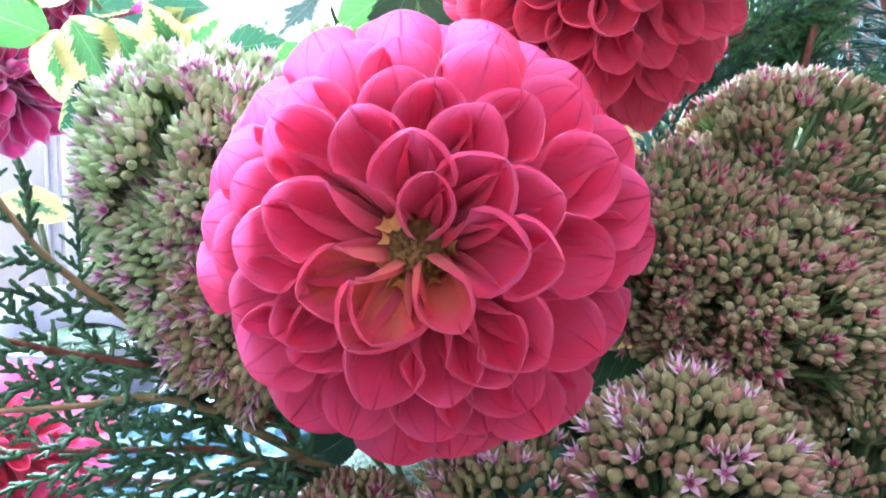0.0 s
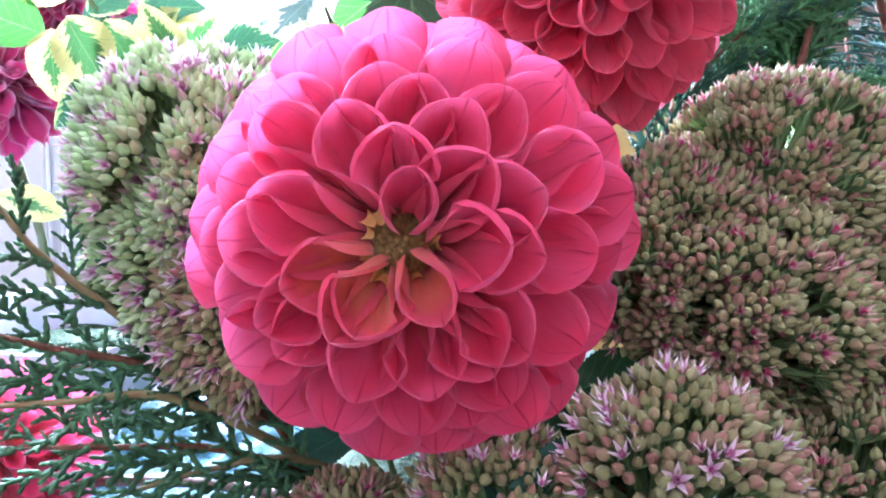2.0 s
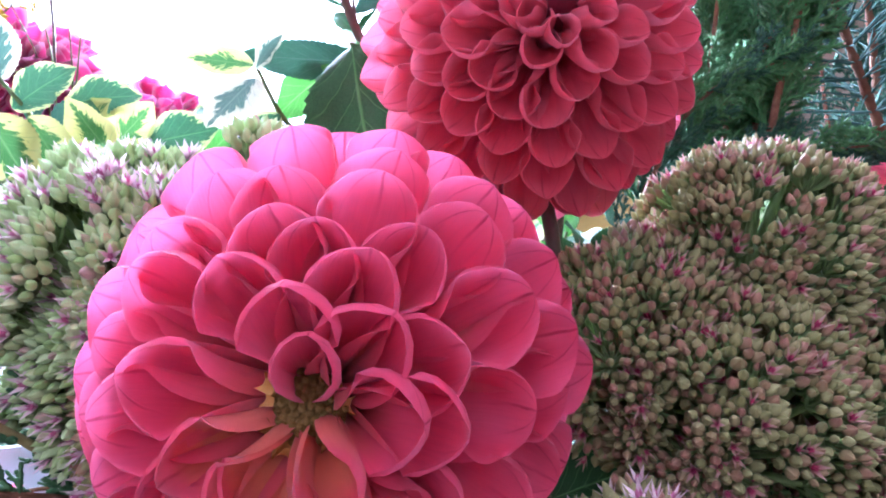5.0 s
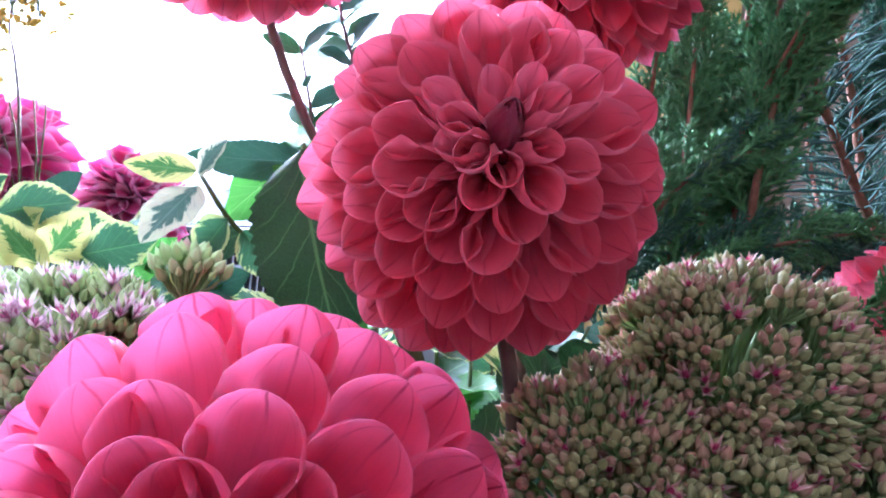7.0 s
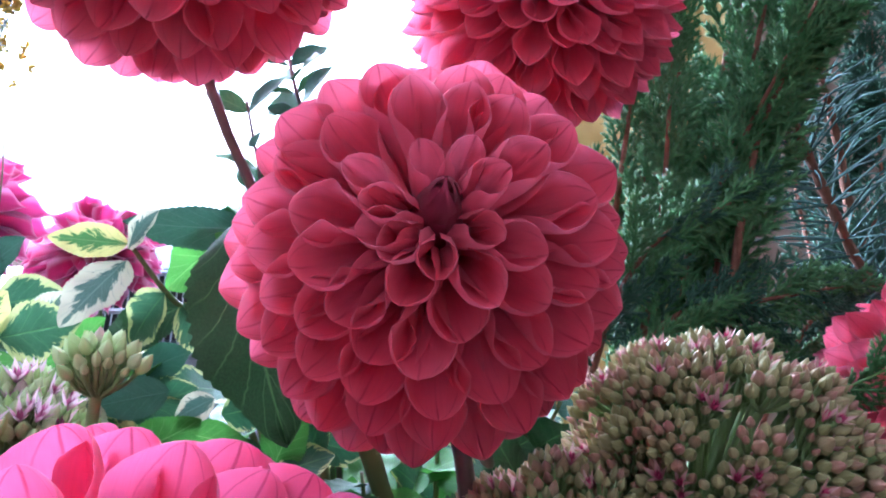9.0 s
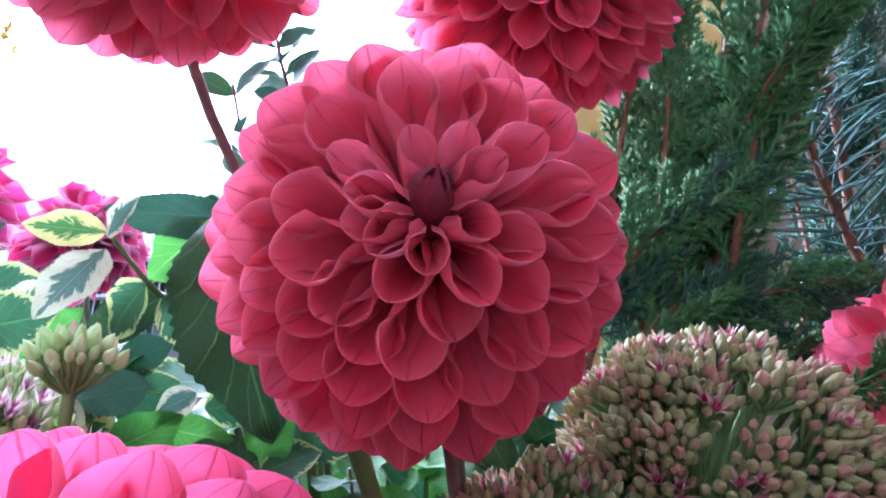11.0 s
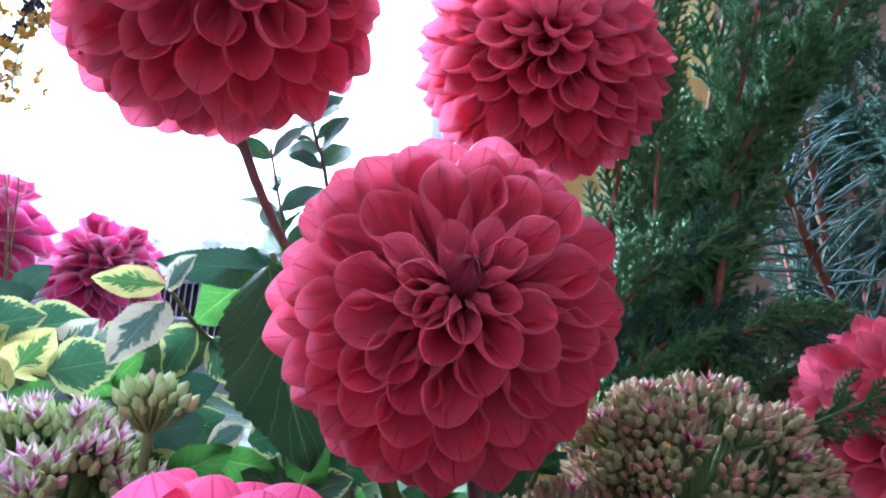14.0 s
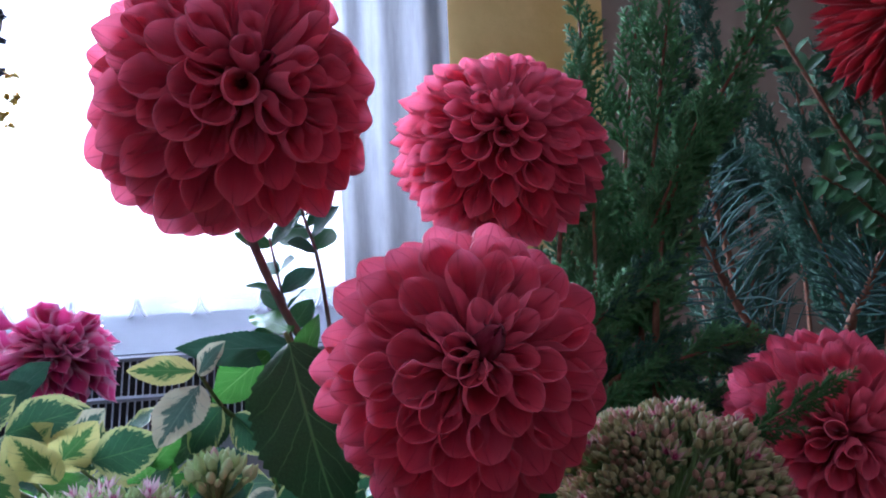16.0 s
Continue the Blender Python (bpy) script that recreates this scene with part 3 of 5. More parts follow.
solid("tablecloth", mesh("tablecloth", v_, f_, CLOTH_GREEN, uv_), "dark green cotton cloth spread over the round table", "tablecloth")


def paper_sheet(x0, y0, wx, wy, lift, rise):
    def f(u, v):
        x, y = x0 + wx * u, y0 + wy * v
        q = noise.noise(Vector((x * 26, y * 26, lift * 90))) * 0.010 + noise.noise(Vector((x * 70, y * 70, 4))) * 0.006
        return Vector((x, y, TOP + lift + q + rise * v))
    return f


v_, f_, uv_ = grid(60, 70, paper_sheet(-0.17, 0.20, 0.19, 0.34, 0.026, 0.03))
solid("wrapping_sheet", mesh("wrapping_sheet", v_, f_, FOIL_BLUE, uv_, False), "crumpled pale blue wrapping sheet lying on the cloth", "wrapping")
v_, f_, uv_ = grid(60, 60, paper_sheet(-0.40, 0.20, 0.225, 0.40, 0.020, 0.02))
solid("wrapping_paper", mesh("wrapping_paper", v_, f_, PAPER, uv_, False), "crumpled white wrapping paper lying on the cloth", "wrapping")


def flower_bowl(x, y, s, label, glaze=None, heap=1.0):
    bowl = thing("flower_bowl", pose(x, y, TOP), label, "bowl", "bowls of cut flowers")
    prof = [(0.0, 0.002), (0.055, 0.002), (0.07, 0.012), (0.10, 0.05), (0.112, 0.085), (0.106, 0.085), (0.095, 0.052), (0.06, 0.016), (0.0, 0.014)]
    v, f = [], []
    for r, z in prof:
        v += [Vector((s * r * math.cos(2 * math.pi * i / 40), s * r * math.sin(2 * math.pi * i / 40), z)) for i in range(40)]
    for j in range(len(prof) - 1):
        f += [(j * 40 + i, j * 40 + (i + 1) % 40, (j + 1) * 40 + (i + 1) % 40, (j + 1) * 40 + i) for i in range(40)]
    part("bowl_body", mesh("bowl_body", v, f, glaze or BOWL_DARK), bowl)
    g = lambda u, w: Vector((s * 0.1 * math.sin(w * 1.5) * math.cos(6.2832 * u), s * 0.1 * math.sin(w * 1.5) * math.sin(6.2832 * u), 0.065 + 0.06 * heap * math.cos(w * 1.5) - 0.02 * (1 - heap) + 0.006 * noise.noise(Vector((9 * math.cos(6.2832 * u), 9 * math.sin(6.2832 * u), 9 * w)))))
    v, f, uv = grid(33, 12, g)
    part("floral_foam", mesh("floral_foam", v, f, MOSS, uv), bowl, label="dark green floral foam covered with moss")


flower_bowl(0.045, 0.25, 1.0, "dark glazed clay bowl holding the cut flowers")
flower_bowl(0.30, 0.43, 0.8, "dark glazed clay bowl holding conifer twigs")
flower_bowl(-0.235, 0.45, 0.6, "small white glazed bowl holding magenta dahlias", GLAZE_WHITE, 0.25)
FOOT = Vector((0.045, 0.25, TOP + 0.10))
FOOT_R = Vector((0.30, 0.43, TOP + 0.10))
FOOT_L = Vector((-0.235, 0.45, TOP + 0.10))

# ---- dahlias ----
PETALS = {}


def petal_mesh(kind, theta, mat):
    """One petal of a flower of radius 1 whose axis is z; the petal's tip lies at theta degrees from the axis, in the x-z plane."""
    key = (kind, round(theta), mat.name)
    if key in PETALS:
        return PETALS[key]
    wide, bm_, bt, lean_in, cut, curl, tipw, reach, roll_to, roll_by, point, open_at = kind
    th = radians(theta)
    if point < 0.5:                                                # the outer petals lie open, with a rounder lip
        outer = max(0.0, min(1.0, (theta - 26) / 30)) * max(0.0, 1 - 5 * point)
        wide, bm_, bt = wide * (1 + 0.02 * outer), bm_ - 0.10 * outer, bt - 0.25 * outer
        cut, tipw, curl = cut * (1 - 0.45 * outer), tipw + 0.22 * outer, curl * (1 - 0.34 * outer)
    tight = max(0.0, min(1.0, (roll_to - theta) / roll_by))       # inner petals are still rolled
    n = 28
    line, ways = [Vector((0.0, 0.0))], []
    for i in range(n):
        s = (i + 0.5) / n
        q = min(1, s / 0.58)
        a = th - lean_in + 1.9 * lean_in * q * q * (3 - 2 * q)
        if s > 0.60:
            a -= curl * (1 - 0.75 * tight) * ((s - 0.60) / 0.40) ** 1.3
        ways.append(Vector((math.sin(a), math.cos(a))))
        line.append(line[-1] + ways[-1] / n)
    # turn and stretch the line so that its end lies at the wanted angle, at the flower's rim
    start_at = Vector((0.10 + 0.06 * math.sin(th), 0.44 * math.cos(0.85 * th)))
    goal = Vector((math.sin(th), math.cos(th))) * reach - start_at
    k = goal.length / line[-1].length
    turn_by = math.atan2(goal.x, goal.y) - math.atan2(line[-1].x, line[-1].y)
    cs, sn = math.cos(turn_by), math.sin(turn_by)
    rot = lambda w: Vector((w.x * cs + w.y * sn, -w.x * sn + w.y * cs))
    line = [start_at + rot(w) * k for w in line]
    ways = [rot(w) for w in ways]

    def f(u, v, back=False):
        x = 2 * u - 1
        v = 1 - (1 - v) ** 1.7
        skin = (0.0015 + 0.012 * (1 - v ** 6) * (1 - x ** 6)) if back else 0.0
        # the mouth is cut aslant: the outer lip stands out, with a small point in its middle
        slant = cut * (1 - 0.3 * tight) * abs(x) ** (2.3 - 0.9 * point) + 0.03 * point * min(1.0, abs(x) / 0.25)
        s = v * (1 - slant * v * v)
        i = min(n - 1, int(s * n))
        c = line[i].lerp(line[i + 1], s * n - i)
        g = s * n - 0.5
        i = max(0, min(n - 2, int(g)))
        t = ways[i].lerp(ways[i + 1], max(0, min(1, g - i))).normalized()
        nrm = Vector((-t.y, t.x))
        # narrow at the foot, full in the middle, drawn in a little at the lip
        q = min(1, s / 0.66)
        w = 0.34 + 0.66 * q * q * (3 - 2 * q)
        if s > 0.76:
            q = (s - 0.76) / 0.24
            low_w = tipw + (0.80 - tipw) * tight
            w *= low_w + (1 - low_w) * (1 - q ** (2.8 - 1.3 * point)) ** (0.5 + 0.4 * point) if q < 1 else low_w
        # a rolled tube below, a spoon or funnel above
        q = max(0, min(1, (s - open_at) / 0.52))
        beta = 3.1 + (bm_ - 3.1) * q * q * (3 - 2 * q)
        if s > 0.84:
            beta = min(beta, bm_ + (bt - bm_) * (s - 0.84) / 0.16)
        beta = beta + (3.0 - 0.45 * max(0, (s - 0.78) / 0.22) - beta) * tight
        w *= wide * (1 - 0.03 * tight - 0.12 * tight * max(0, min(1, (27 - theta) / 8)))
        r = w / beta
        off = r * (1 - math.cos(x * beta)) - 0.005 * (1 - abs(x)) ** 3 * min(1, 2.2 * s)
        off += 0.008 * math.sin(5 * x + 3 * s + theta) * s
        c = c + nrm * (off - skin * math.cos(x * beta))
        return Vector((c.x, (r + skin) * math.sin(x * beta), c.y))

    v, fc, uv = grid(11, 18, f)
    # the underside, a thin skin below, whose u runs from 2 to 3
    v2, fc2, uv2 = grid(11, 18, lambda a, b: f(a, b, True))
    k = len(v)
    v, fc, uv = v + v2, fc + [tuple(k + i for i in reversed(q)) for q in fc2], uv + [(a + 2, b) for a, b in uv2]
    PETALS[key] = mesh("petal", v, fc, mat, uv)
    return PETALS[key]


BALL = (0.262, 1.80, 1.70, 0.42, 0.10, 1.25, 0.34, 1.0, 20, 10, 0.0, 0.30)       # broad hooded spoons
BALL_B = (0.242, 1.78, 1.65, 0.34, 0.12, 1.15, 0.30, 1.0, 40, 22, 0.1, 0.34)     # funnels, the inner ones rolled
OPEN = (0.208, 1.65, 1.45, 0.28, 0.14, 0.9, 0.16, 1.02, 44, 28, 0.35, 0.36)     # more pointed
SPIKE = (0.11, 1.7, 1.9, 0.10, 0.30, 0.2, 0.10, 1.0, 0, 1, 1.0, 0.36)
LOOSE = (0.22, 1.25, 1.1, 0.20, 0.20, -0.3, 0.05, 1.06, 20, 15, 1.3, 0.15)


def dahlia(centre, radius, axis, kind, mat, label, tips=(), count=130, start=14, seed=1, inner=None, inner_to=0, stem=None, stem_mat=None, thin=1.0, end=150, flat=1.0, gap=0.27, foot=None, drop=False, unruly=1.0):
    rnd = random.Random(seed)
    fl = thing("dahlia_flower", facing(axis, centre), label, "flower", "dahlias in the arrangement")
    put = []

    def petal(th, ph, size=1.0, mt=None, stray=1.0):
        b = max(8, round(th / 7) * 7)
        turn = Matrix.Rotation(radians(ph), 4, "Z") @ Matrix.Rotation(radians(th - b), 4, "Y")
        turn = turn @ Matrix.Rotation(radians(rnd.uniform(-5, 5) * unruly * stray), 4, "X") @ Matrix.Rotation(radians(rnd.uniform(-3, 3) * unruly * stray), 4, "Y")
        s = radius * size
        ob = part("petal", petal_mesh(kind, b, mt or mat), fl, Matrix.Diagonal((1, 1, flat, 1)) @ turn @ Matrix.Diagonal((s, s * rnd.uniform(0.94, 1.06), s, 1)))
        put.append((math.sin(radians(th)) * math.cos(radians(ph)), math.sin(radians(th)) * math.sin(radians(ph)), math.cos(radians(th))))
        return ob

    for th, ph in tips:
        petal(th, ph, rnd.uniform(0.97, 1.03), inner if inner and th < inner_to and -160 < ph < -50 else None, 0.2)
    lo, hi = math.cos(radians(start)), math.cos(radians(end))
    for i in range(count):
        c = lo + (hi - lo) * (i + 0.5) / count
        th, ph = math.degrees(math.acos(c)), i * 137.508 + rnd.uniform(-4, 4)
        d = (math.sin(radians(th)) * math.cos(radians(ph)), math.sin(radians(th)) * math.sin(radians(ph)), c)
        if tips and any((d[0] - q[0]) ** 2 + (d[1] - q[1]) ** 2 + (d[2] - q[2]) ** 2 < gap * gap for q in put):
            continue
        petal(th, ph, rnd.uniform(1 - 0.05 * unruly, 1 + 0.04 * unruly))
    v, f, uv = grid(17, 10, lambda u, w: Vector((0.42 * math.sin(math.pi * w) * math.cos(6.2832 * u), 0.42 * math.sin(math.pi * w) * math.sin(6.2832 * u), 0.36 * math.cos(math.pi * w) - 0.02)) * radius)
    part("receptacle", mesh("receptacle", v, f, mat, uv), fl)
    v, f, uv = leaf_shape(0.55 * radius, 0.17 * radius, 0.0, 0.2, 0.5, 7, 9)
    bract = mesh("bract", v, f, LEAF_SMALL, uv)
    for k in range(6):
        part("bract", bract, fl, Matrix.Translation((0, 0, -0.36 * radius)) @ Matrix.Rotation(k * math.pi / 3, 4, "Z") @ Matrix.Rotation(radians(50), 4, "Y"))
    inv = facing(axis, centre).inverted()
    c, a = Vector(centre), Vector(axis).normalized()
    foot = foot or FOOT
    if drop:
        stem = [c - a * radius * 0.3, c - a * radius * 0.7 - Vector((0, 0, radius * 0.6)), Vector((c.x * 0.85 + foot.x * 0.15, c.y + 0.02, c.z * 0.4 + foot.z * 0.6)), foot + Vector((rnd.uniform(-0.02, 0.02), rnd.uniform(-0.02, 0.02), 0))]
    line = stem or [c - a * radius * 0.3, c - a * radius * 0.75 - Vector((0, 0, radius * 0.25)), c * 0.55 + FOOT * 0.45 - a * radius * 0.3, FOOT + Vector((rnd.uniform(-0.03, 0.03), rnd.uniform(-0.03, 0.03), 0.0))]
    pts = [inv @ p for p in smooth_line(line, 14)]
    v, f, uv = tube(pts, [thin * (0.0030 - 0.0001 * i if i < 2 else 0.0026) for i in range(14)], 8)
    part("stem", mesh("stem", v, f, stem_mat or STEM_DARK, uv), fl, label="dark maroon-brown flower stem" if stem_mat is None else "green flower stem")
    return fl


def leaf_shape(length, width, serrate, cup, bend, nx=9, ny=15, teeth=14, fat=0.85):
    """A leaf blade from the origin along x, its face up z."""
    def f(u, v):
        x = 2 * u - 1
        w = width * 0.5 * math.sin(math.pi * min(1, max(0.0, v)) ** fat) ** 0.8
        w *= 1 + serrate * (((v * teeth) % 1.0) - 0.5) * (abs(x) > 0.9)
        a = bend * v
        cx = length * (math.sin(a) / bend if abs(bend) > 1e-3 else v)
        cz = -length * ((1 - math.cos(a)) / bend if abs(bend) > 1e-3 else 0)
        lift = cup * width * (x * x) * math.sin(math.pi * v) + 0.03 * width * math.sin(v * 17 + 2.2 * x) * abs(x)
        return Vector((cx + lift * math.sin(a), x * w, cz + lift * math.cos(a)))
    return grid(nx, ny, f)


CORAL_TIPS = [(16, 83), (24, 95), (33, 119), (33, 70), (25, 53), (33, 167), (25, -155), (21, 9), (19, -109), (22, -122), (16, -53), (34, -72), (34, -47),
              (34, -99), (35, -33), (29, 1), (33, 26), (39, 90), (44, 60), (45, 142), (40, -175), (37, -145), (38, -132), (43, 104), (51, 75), (57, 50),
              (52, 30), (47, 2), (47, -158), (50, 166), (46, -80), (50, -105), (46, -50), (52, -25), (51, 134), (68, -93), (49, -65)]
ROSE_TIPS = [(17, -95), (19, -134), (25, -62), (25, -114), (16, -33), (18, 178), (21, -160), (32, -81), (27, -22), (35, -39), (41, -98), (49, -55), (39, -134), (39, -159),
             (24, 155), (31, 35), (48, -22), (54, -70), (65, -90), (54, -113), (54, -38), (39, 178), (47, -140), (51, 156), (52, 40), (49, -4), (17, 67),
             (17, 113), (16, 26), (43, 10), (42, 138), (36, 103), (38, 78), (41, 58), (77, -76), (88, -102)]

f1 = dahlia((0.0026, 0.1488, 1.0664), 0.0428, (-0.0035, -0.9866, 0.1631), BALL, PETAL_CORAL, "coral pink ball dahlia, fully open, with a yellowish eye", CORAL_TIPS, 320, 40, 3,
            PETAL_CORAL_YELLOW, 27, gap=0.212)
# the worn eye of the first flower: a disc of closed florets, with a few withered ones curling at its rim
EYE_R = 0.0052
v_, f_, uv_ = grid(19, 8, lambda u, v: Vector((EYE_R * math.sin(1.5 * v) * math.cos(6.2832 * u), EYE_R * math.sin(1.5 * v) * math.sin(6.2832 * u), 0.0272 + 0.003 * math.cos(1.5 * v))))
part("disc", mesh("disc", v_, f_, DISC_BROWN, uv_), f1, label="ochre brown flower disc")
for k in range(64):
    a, r0 = k * 2.39996, EYE_R * math.sqrt((k + 0.5) / 64)
    v_, f_, uv_ = tube([Vector((0, 0, -0.001)), Vector((0, 0, 0.0002)), Vector((rng.uniform(-2, 2) * 1e-4, 0, 0.0009)), Vector((0, 0, 0.0011))], [0.0006, 0.00075, 0.0005, 0.0002], 6)
    part("closed_floret", mesh("closed_floret", v_, f_, DISC_BROWN, uv_), f1, Matrix.Translation((r0 * math.cos(a), r0 * math.sin(a), 0.0301 - 95 * r0 * r0)) @ Matrix.Rotation(a, 4, "Z") @ Matrix.Rotation(60 * r0, 4, "Y"))
for k, (deg, tall) in enumerate(((150, 1.3), (133, 1.0), (168, 0.8), (196, 0.9), (213, 1.1), (228, 1.4), (246, 1.2), (262, 1.0), (278, 0.9), (296, 0.8), (40, 0.7), (5, 0.6))):
    bend, side = rng.uniform(1.9, 3.0), rng.uniform(-1, 1)

    def ribbon(u, v):
        q = bend * v
        out = 0.0020 * math.sin(q) * tall - 0.0012 * v * v
        up_ = 0.0036 * tall * v - 0.0016 * (1 - math.cos(q)) * 0.5
        w = (2 * u - 1) * 0.0009 * (0.5 + math.sin(math.pi * min(1, 0.2 + v * 0.75)))
        return Vector((EYE_R * 0.92 + out + 8e4 * w * w * 0.006, w + 0.0006 * side * v, 0.0280 + up_))

    v_, f_, uv_ = grid(5, 9, ribbon)
    part("floret", mesh("floret", v_, f_, FLORET_YELLOW, uv_), f1, Matrix.Rotation(radians(deg), 4, "Z"), "withered yellow floret")

f2 = dahlia((0.0391, 0.2184, 1.1242), 0.0420, (0.0781, -0.9364, 0.3422), BALL_B, PETAL_RED, "rose red ball dahlia with a dark maroon closed heart", ROSE_TIPS, 360, 38, 5,
            stem=[(0.038, 0.23, 1.118), (0.0445, 0.222, 1.095), (0.050, 0.215, 1.065), (0.052, 0.23, 1.0), (0.05, 0.245, 0.93)], gap=0.195, thin=0.8)


def heart(fl, radius, n, thick, low, high, mat, seed, label, tilt=0.0):
    """The still closed petals in the middle of a flower: overlapping shells that meet in a point."""
    rnd = random.Random(seed)
    for k in range(n):
        grow = 1 + 0.10 * k
        top = high - (high - low) * 0.07 * max(0, k - 2)

        def f(u, v):
            a = (2 * u - 1) * 1.15 * (1 - 0.75 * v ** 3)
            r = thick * grow * (math.sin(math.pi * (0.22 + 0.78 * v)) ** 0.7 if v < 1 else 0.0)
            r = max(r, 0.004) + 0.018 * v ** 4 * (k > 2)
            return Vector((r * math.cos(a), r * math.sin(a), low + (top - low) * v)) * radius

        v, fc, uv = grid(9, 12, f)
        part("heart_petal", mesh("heart_petal", v, fc, mat, uv), fl, Matrix.Rotation(radians(-tilt), 4, "X") @ Matrix.Rotation(k * 2.399 + rnd.uniform(-0.2, 0.2), 4, "Z"), label)


heart(f2, 0.0420, 11, 0.080, 0.50, 1.05, PETAL_BUD, 2, "dark maroon closed petal", 3.5)
f3 = dahlia((0.071, 0.2941, 1.1965), 0.0435, (0.04, -0.70, 0.71), OPEN, PETAL_RED, "rose red dahlia with pointed petals beside the window", count=200, start=13, seed=8, flat=0.80)
heart(f3, 0.0425, 14, 0.10, 0.40, 0.74, PETAL_RED, 4, "closed rose red petal")
f4 = dahlia((-0.0266, 0.2564, 1.2084), 0.0455, (0.44, -0.86, 0.26), BALL_B, PETAL_RED, "rose red ball dahlia standing dark against the window", count=160, start=11, seed=11, unruly=1.3,
            stem=[(-0.030, 0.27, 1.200), (-0.0265, 0.272, 1.172), (-0.013, 0.278, 1.135), (0.012, 0.305, 1.08), (0.045, 0.30, 0.99), (0.045, 0.26, 0.93)], thin=0.62)
heart(f4, 0.0455, 8, 0.085, 0.45, 0.80, PETAL_BUD, 6, "dark maroon closed petal")
f5 = dahlia((0.2229, 0.3102, 1.0666), 0.046, (-0.11, -0.97, 0.20), OPEN, PETAL_RED, "rose red dahlia half hidden behind a conifer twig", count=190, start=12, seed=14, foot=FOOT_R, drop=True)
f7 = dahlia((-0.200, 0.567, 1.076), 0.045, (0.25, -0.5, 0.83), LOOSE, PETAL_MAGENTA, "magenta dahlia with white petal tips near the heater", count=105, start=12, seed=17, unruly=3.0, end=110, stem_mat=STEM_GREEN, foot=FOOT_L, drop=True)
f8 = dahlia((-0.250, 0.493, 1.114), 0.0455, (0.15, -0.75, 0.6), LOOSE, PETAL_MAGENTA, "large deep magenta dahlia with paler tips", count=95, start=12, seed=19, unruly=3.0, stem_mat=STEM_GREEN, foot=FOOT_L, drop=True)
f10 = dahlia((-0.251, 0.42, 1.065), 0.038, (0.35, -0.75, 0.5), LOOSE, PETAL_MAGENTA, "deep magenta dahlia behind the variegated leaves", count=80, start=12, seed=20, unruly=3.0, stem_mat=STEM_GREEN, foot=FOOT_L, drop=True)
f9 = dahlia((-0.163, 0.27, 0.931), 0.038, (0.2, -0.75, 0.6), OPEN, PETAL_CORAL, "bright coral dahlia low down behind the cypress twigs", count=110, start=14, seed=23)
f6 = dahlia((0.368, 0.42, 1.288), 0.058, (-0.3, -0.85, 0.3), SPIKE, PETAL_SCARLET, "scarlet cactus dahlia with narrow spiky petals", count=170, start=6, seed=29, stem=[(0.372, 0.43, 1.285), (0.40, 0.47, 1.25), (0.44, 0.52, 1.15), (0.42, 0.52, 1.02), (0.34, 0.47, 0.93)])

# ---- stonecrop (sedum) heads ----


def bud_shape(w, n=8):
    v, f, uv = [], [], []
    prof_b = [(0.0, 0.10), (0.10, 0.60), (0.30, 0.97), (0.48, 0.98), (0.72, 0.66), (0.90, 0.25), (1.0, 0.02)]
    for j, (z, r) in enumerate(prof_b):
        for k in range(n):
            a = 2 * math.pi * k / n
            v.append(Vector((w * r * math.cos(a), w * r * math.sin(a), z)))
            uv.append((k / n, z))
    for j in range(len(prof_b) - 1):
        for k in range(n):
            f.append((j * n + k, j * n + (k + 1) % n, (j + 1) * n + (k + 1) % n, (j + 1) * n + k))
    f.append(tuple(range((len(prof_b) - 1) * n, len(prof_b) * n)))
    return v, f, uv


def star_shape():
    """An opened floret: five pointed petals, spread wide, round a small heart whose u lies past 2."""
    p = Pile()
    for k in range(5):
        a = 2 * math.pi * k / 5
        c, s = math.cos(a), math.sin(a)
        pts = [(0.05, -0.10, 0.10), (0.05, 0.10, 0.10), (0.36, 0.19, 0.50), (0.36, -0.19, 0.50), (0.40, 0.0, 0.42), (0.86, 0.0, 0.98), (0.0, 0.0, 0.05)]
        v = [Vector((x * c - y * s, x * s + y * c, z)) for x, y, z in pts]
        p.add(v, [(6, 1, 2, 4), (6, 4, 3, 0), (4, 2, 5), (4, 5, 3)], [(0.5, min(1.0, math.hypot(x, y) / 0.86)) for x, y, z in pts])
    for k in range(5):
        a = 2 * math.pi * (k + 0.5) / 5
        v, f, uv = bud_shape(0.10, 4)
        p.add([Vector((q.x + (0.07 + 0.10 * q.z) * math.cos(a), q.y + (0.07 + 0.10 * q.z) * math.sin(a), 0.12 + 0.62 * q.z)) for q in v], f, [(2.5, t) for _, t in uv])
    return p.v, p.f, p.uv


BUD_WIDTHS = {BUD_L.name: (0.235, 0.265, 0.30), BUD_R.name: (0.27, 0.31, 0.345)}
BUD_MESH = {m.name: [mesh("bud", *(lambda s: (s[0], s[1], m, s[2]))(bud_shape(w))) for w in BUD_WIDTHS[m.name]] for m in (BUD_L, BUD_R)}
STAR_MESH = {m.name: mesh("open_floret", *(lambda s: (s[0], s[1], m, s[2]))(star_shape())) for m in (STAR_L, STAR_R)}


def align(p, d, spin, sx, sz):
    q = Vector(d).to_track_quat("Z", "Y").to_matrix().to_4x4()
    return Matrix.Translation(p) @ q @ Matrix.Rotation(spin, 4, "Z") @ Matrix.Diagonal((sx, sx, sz, 1))


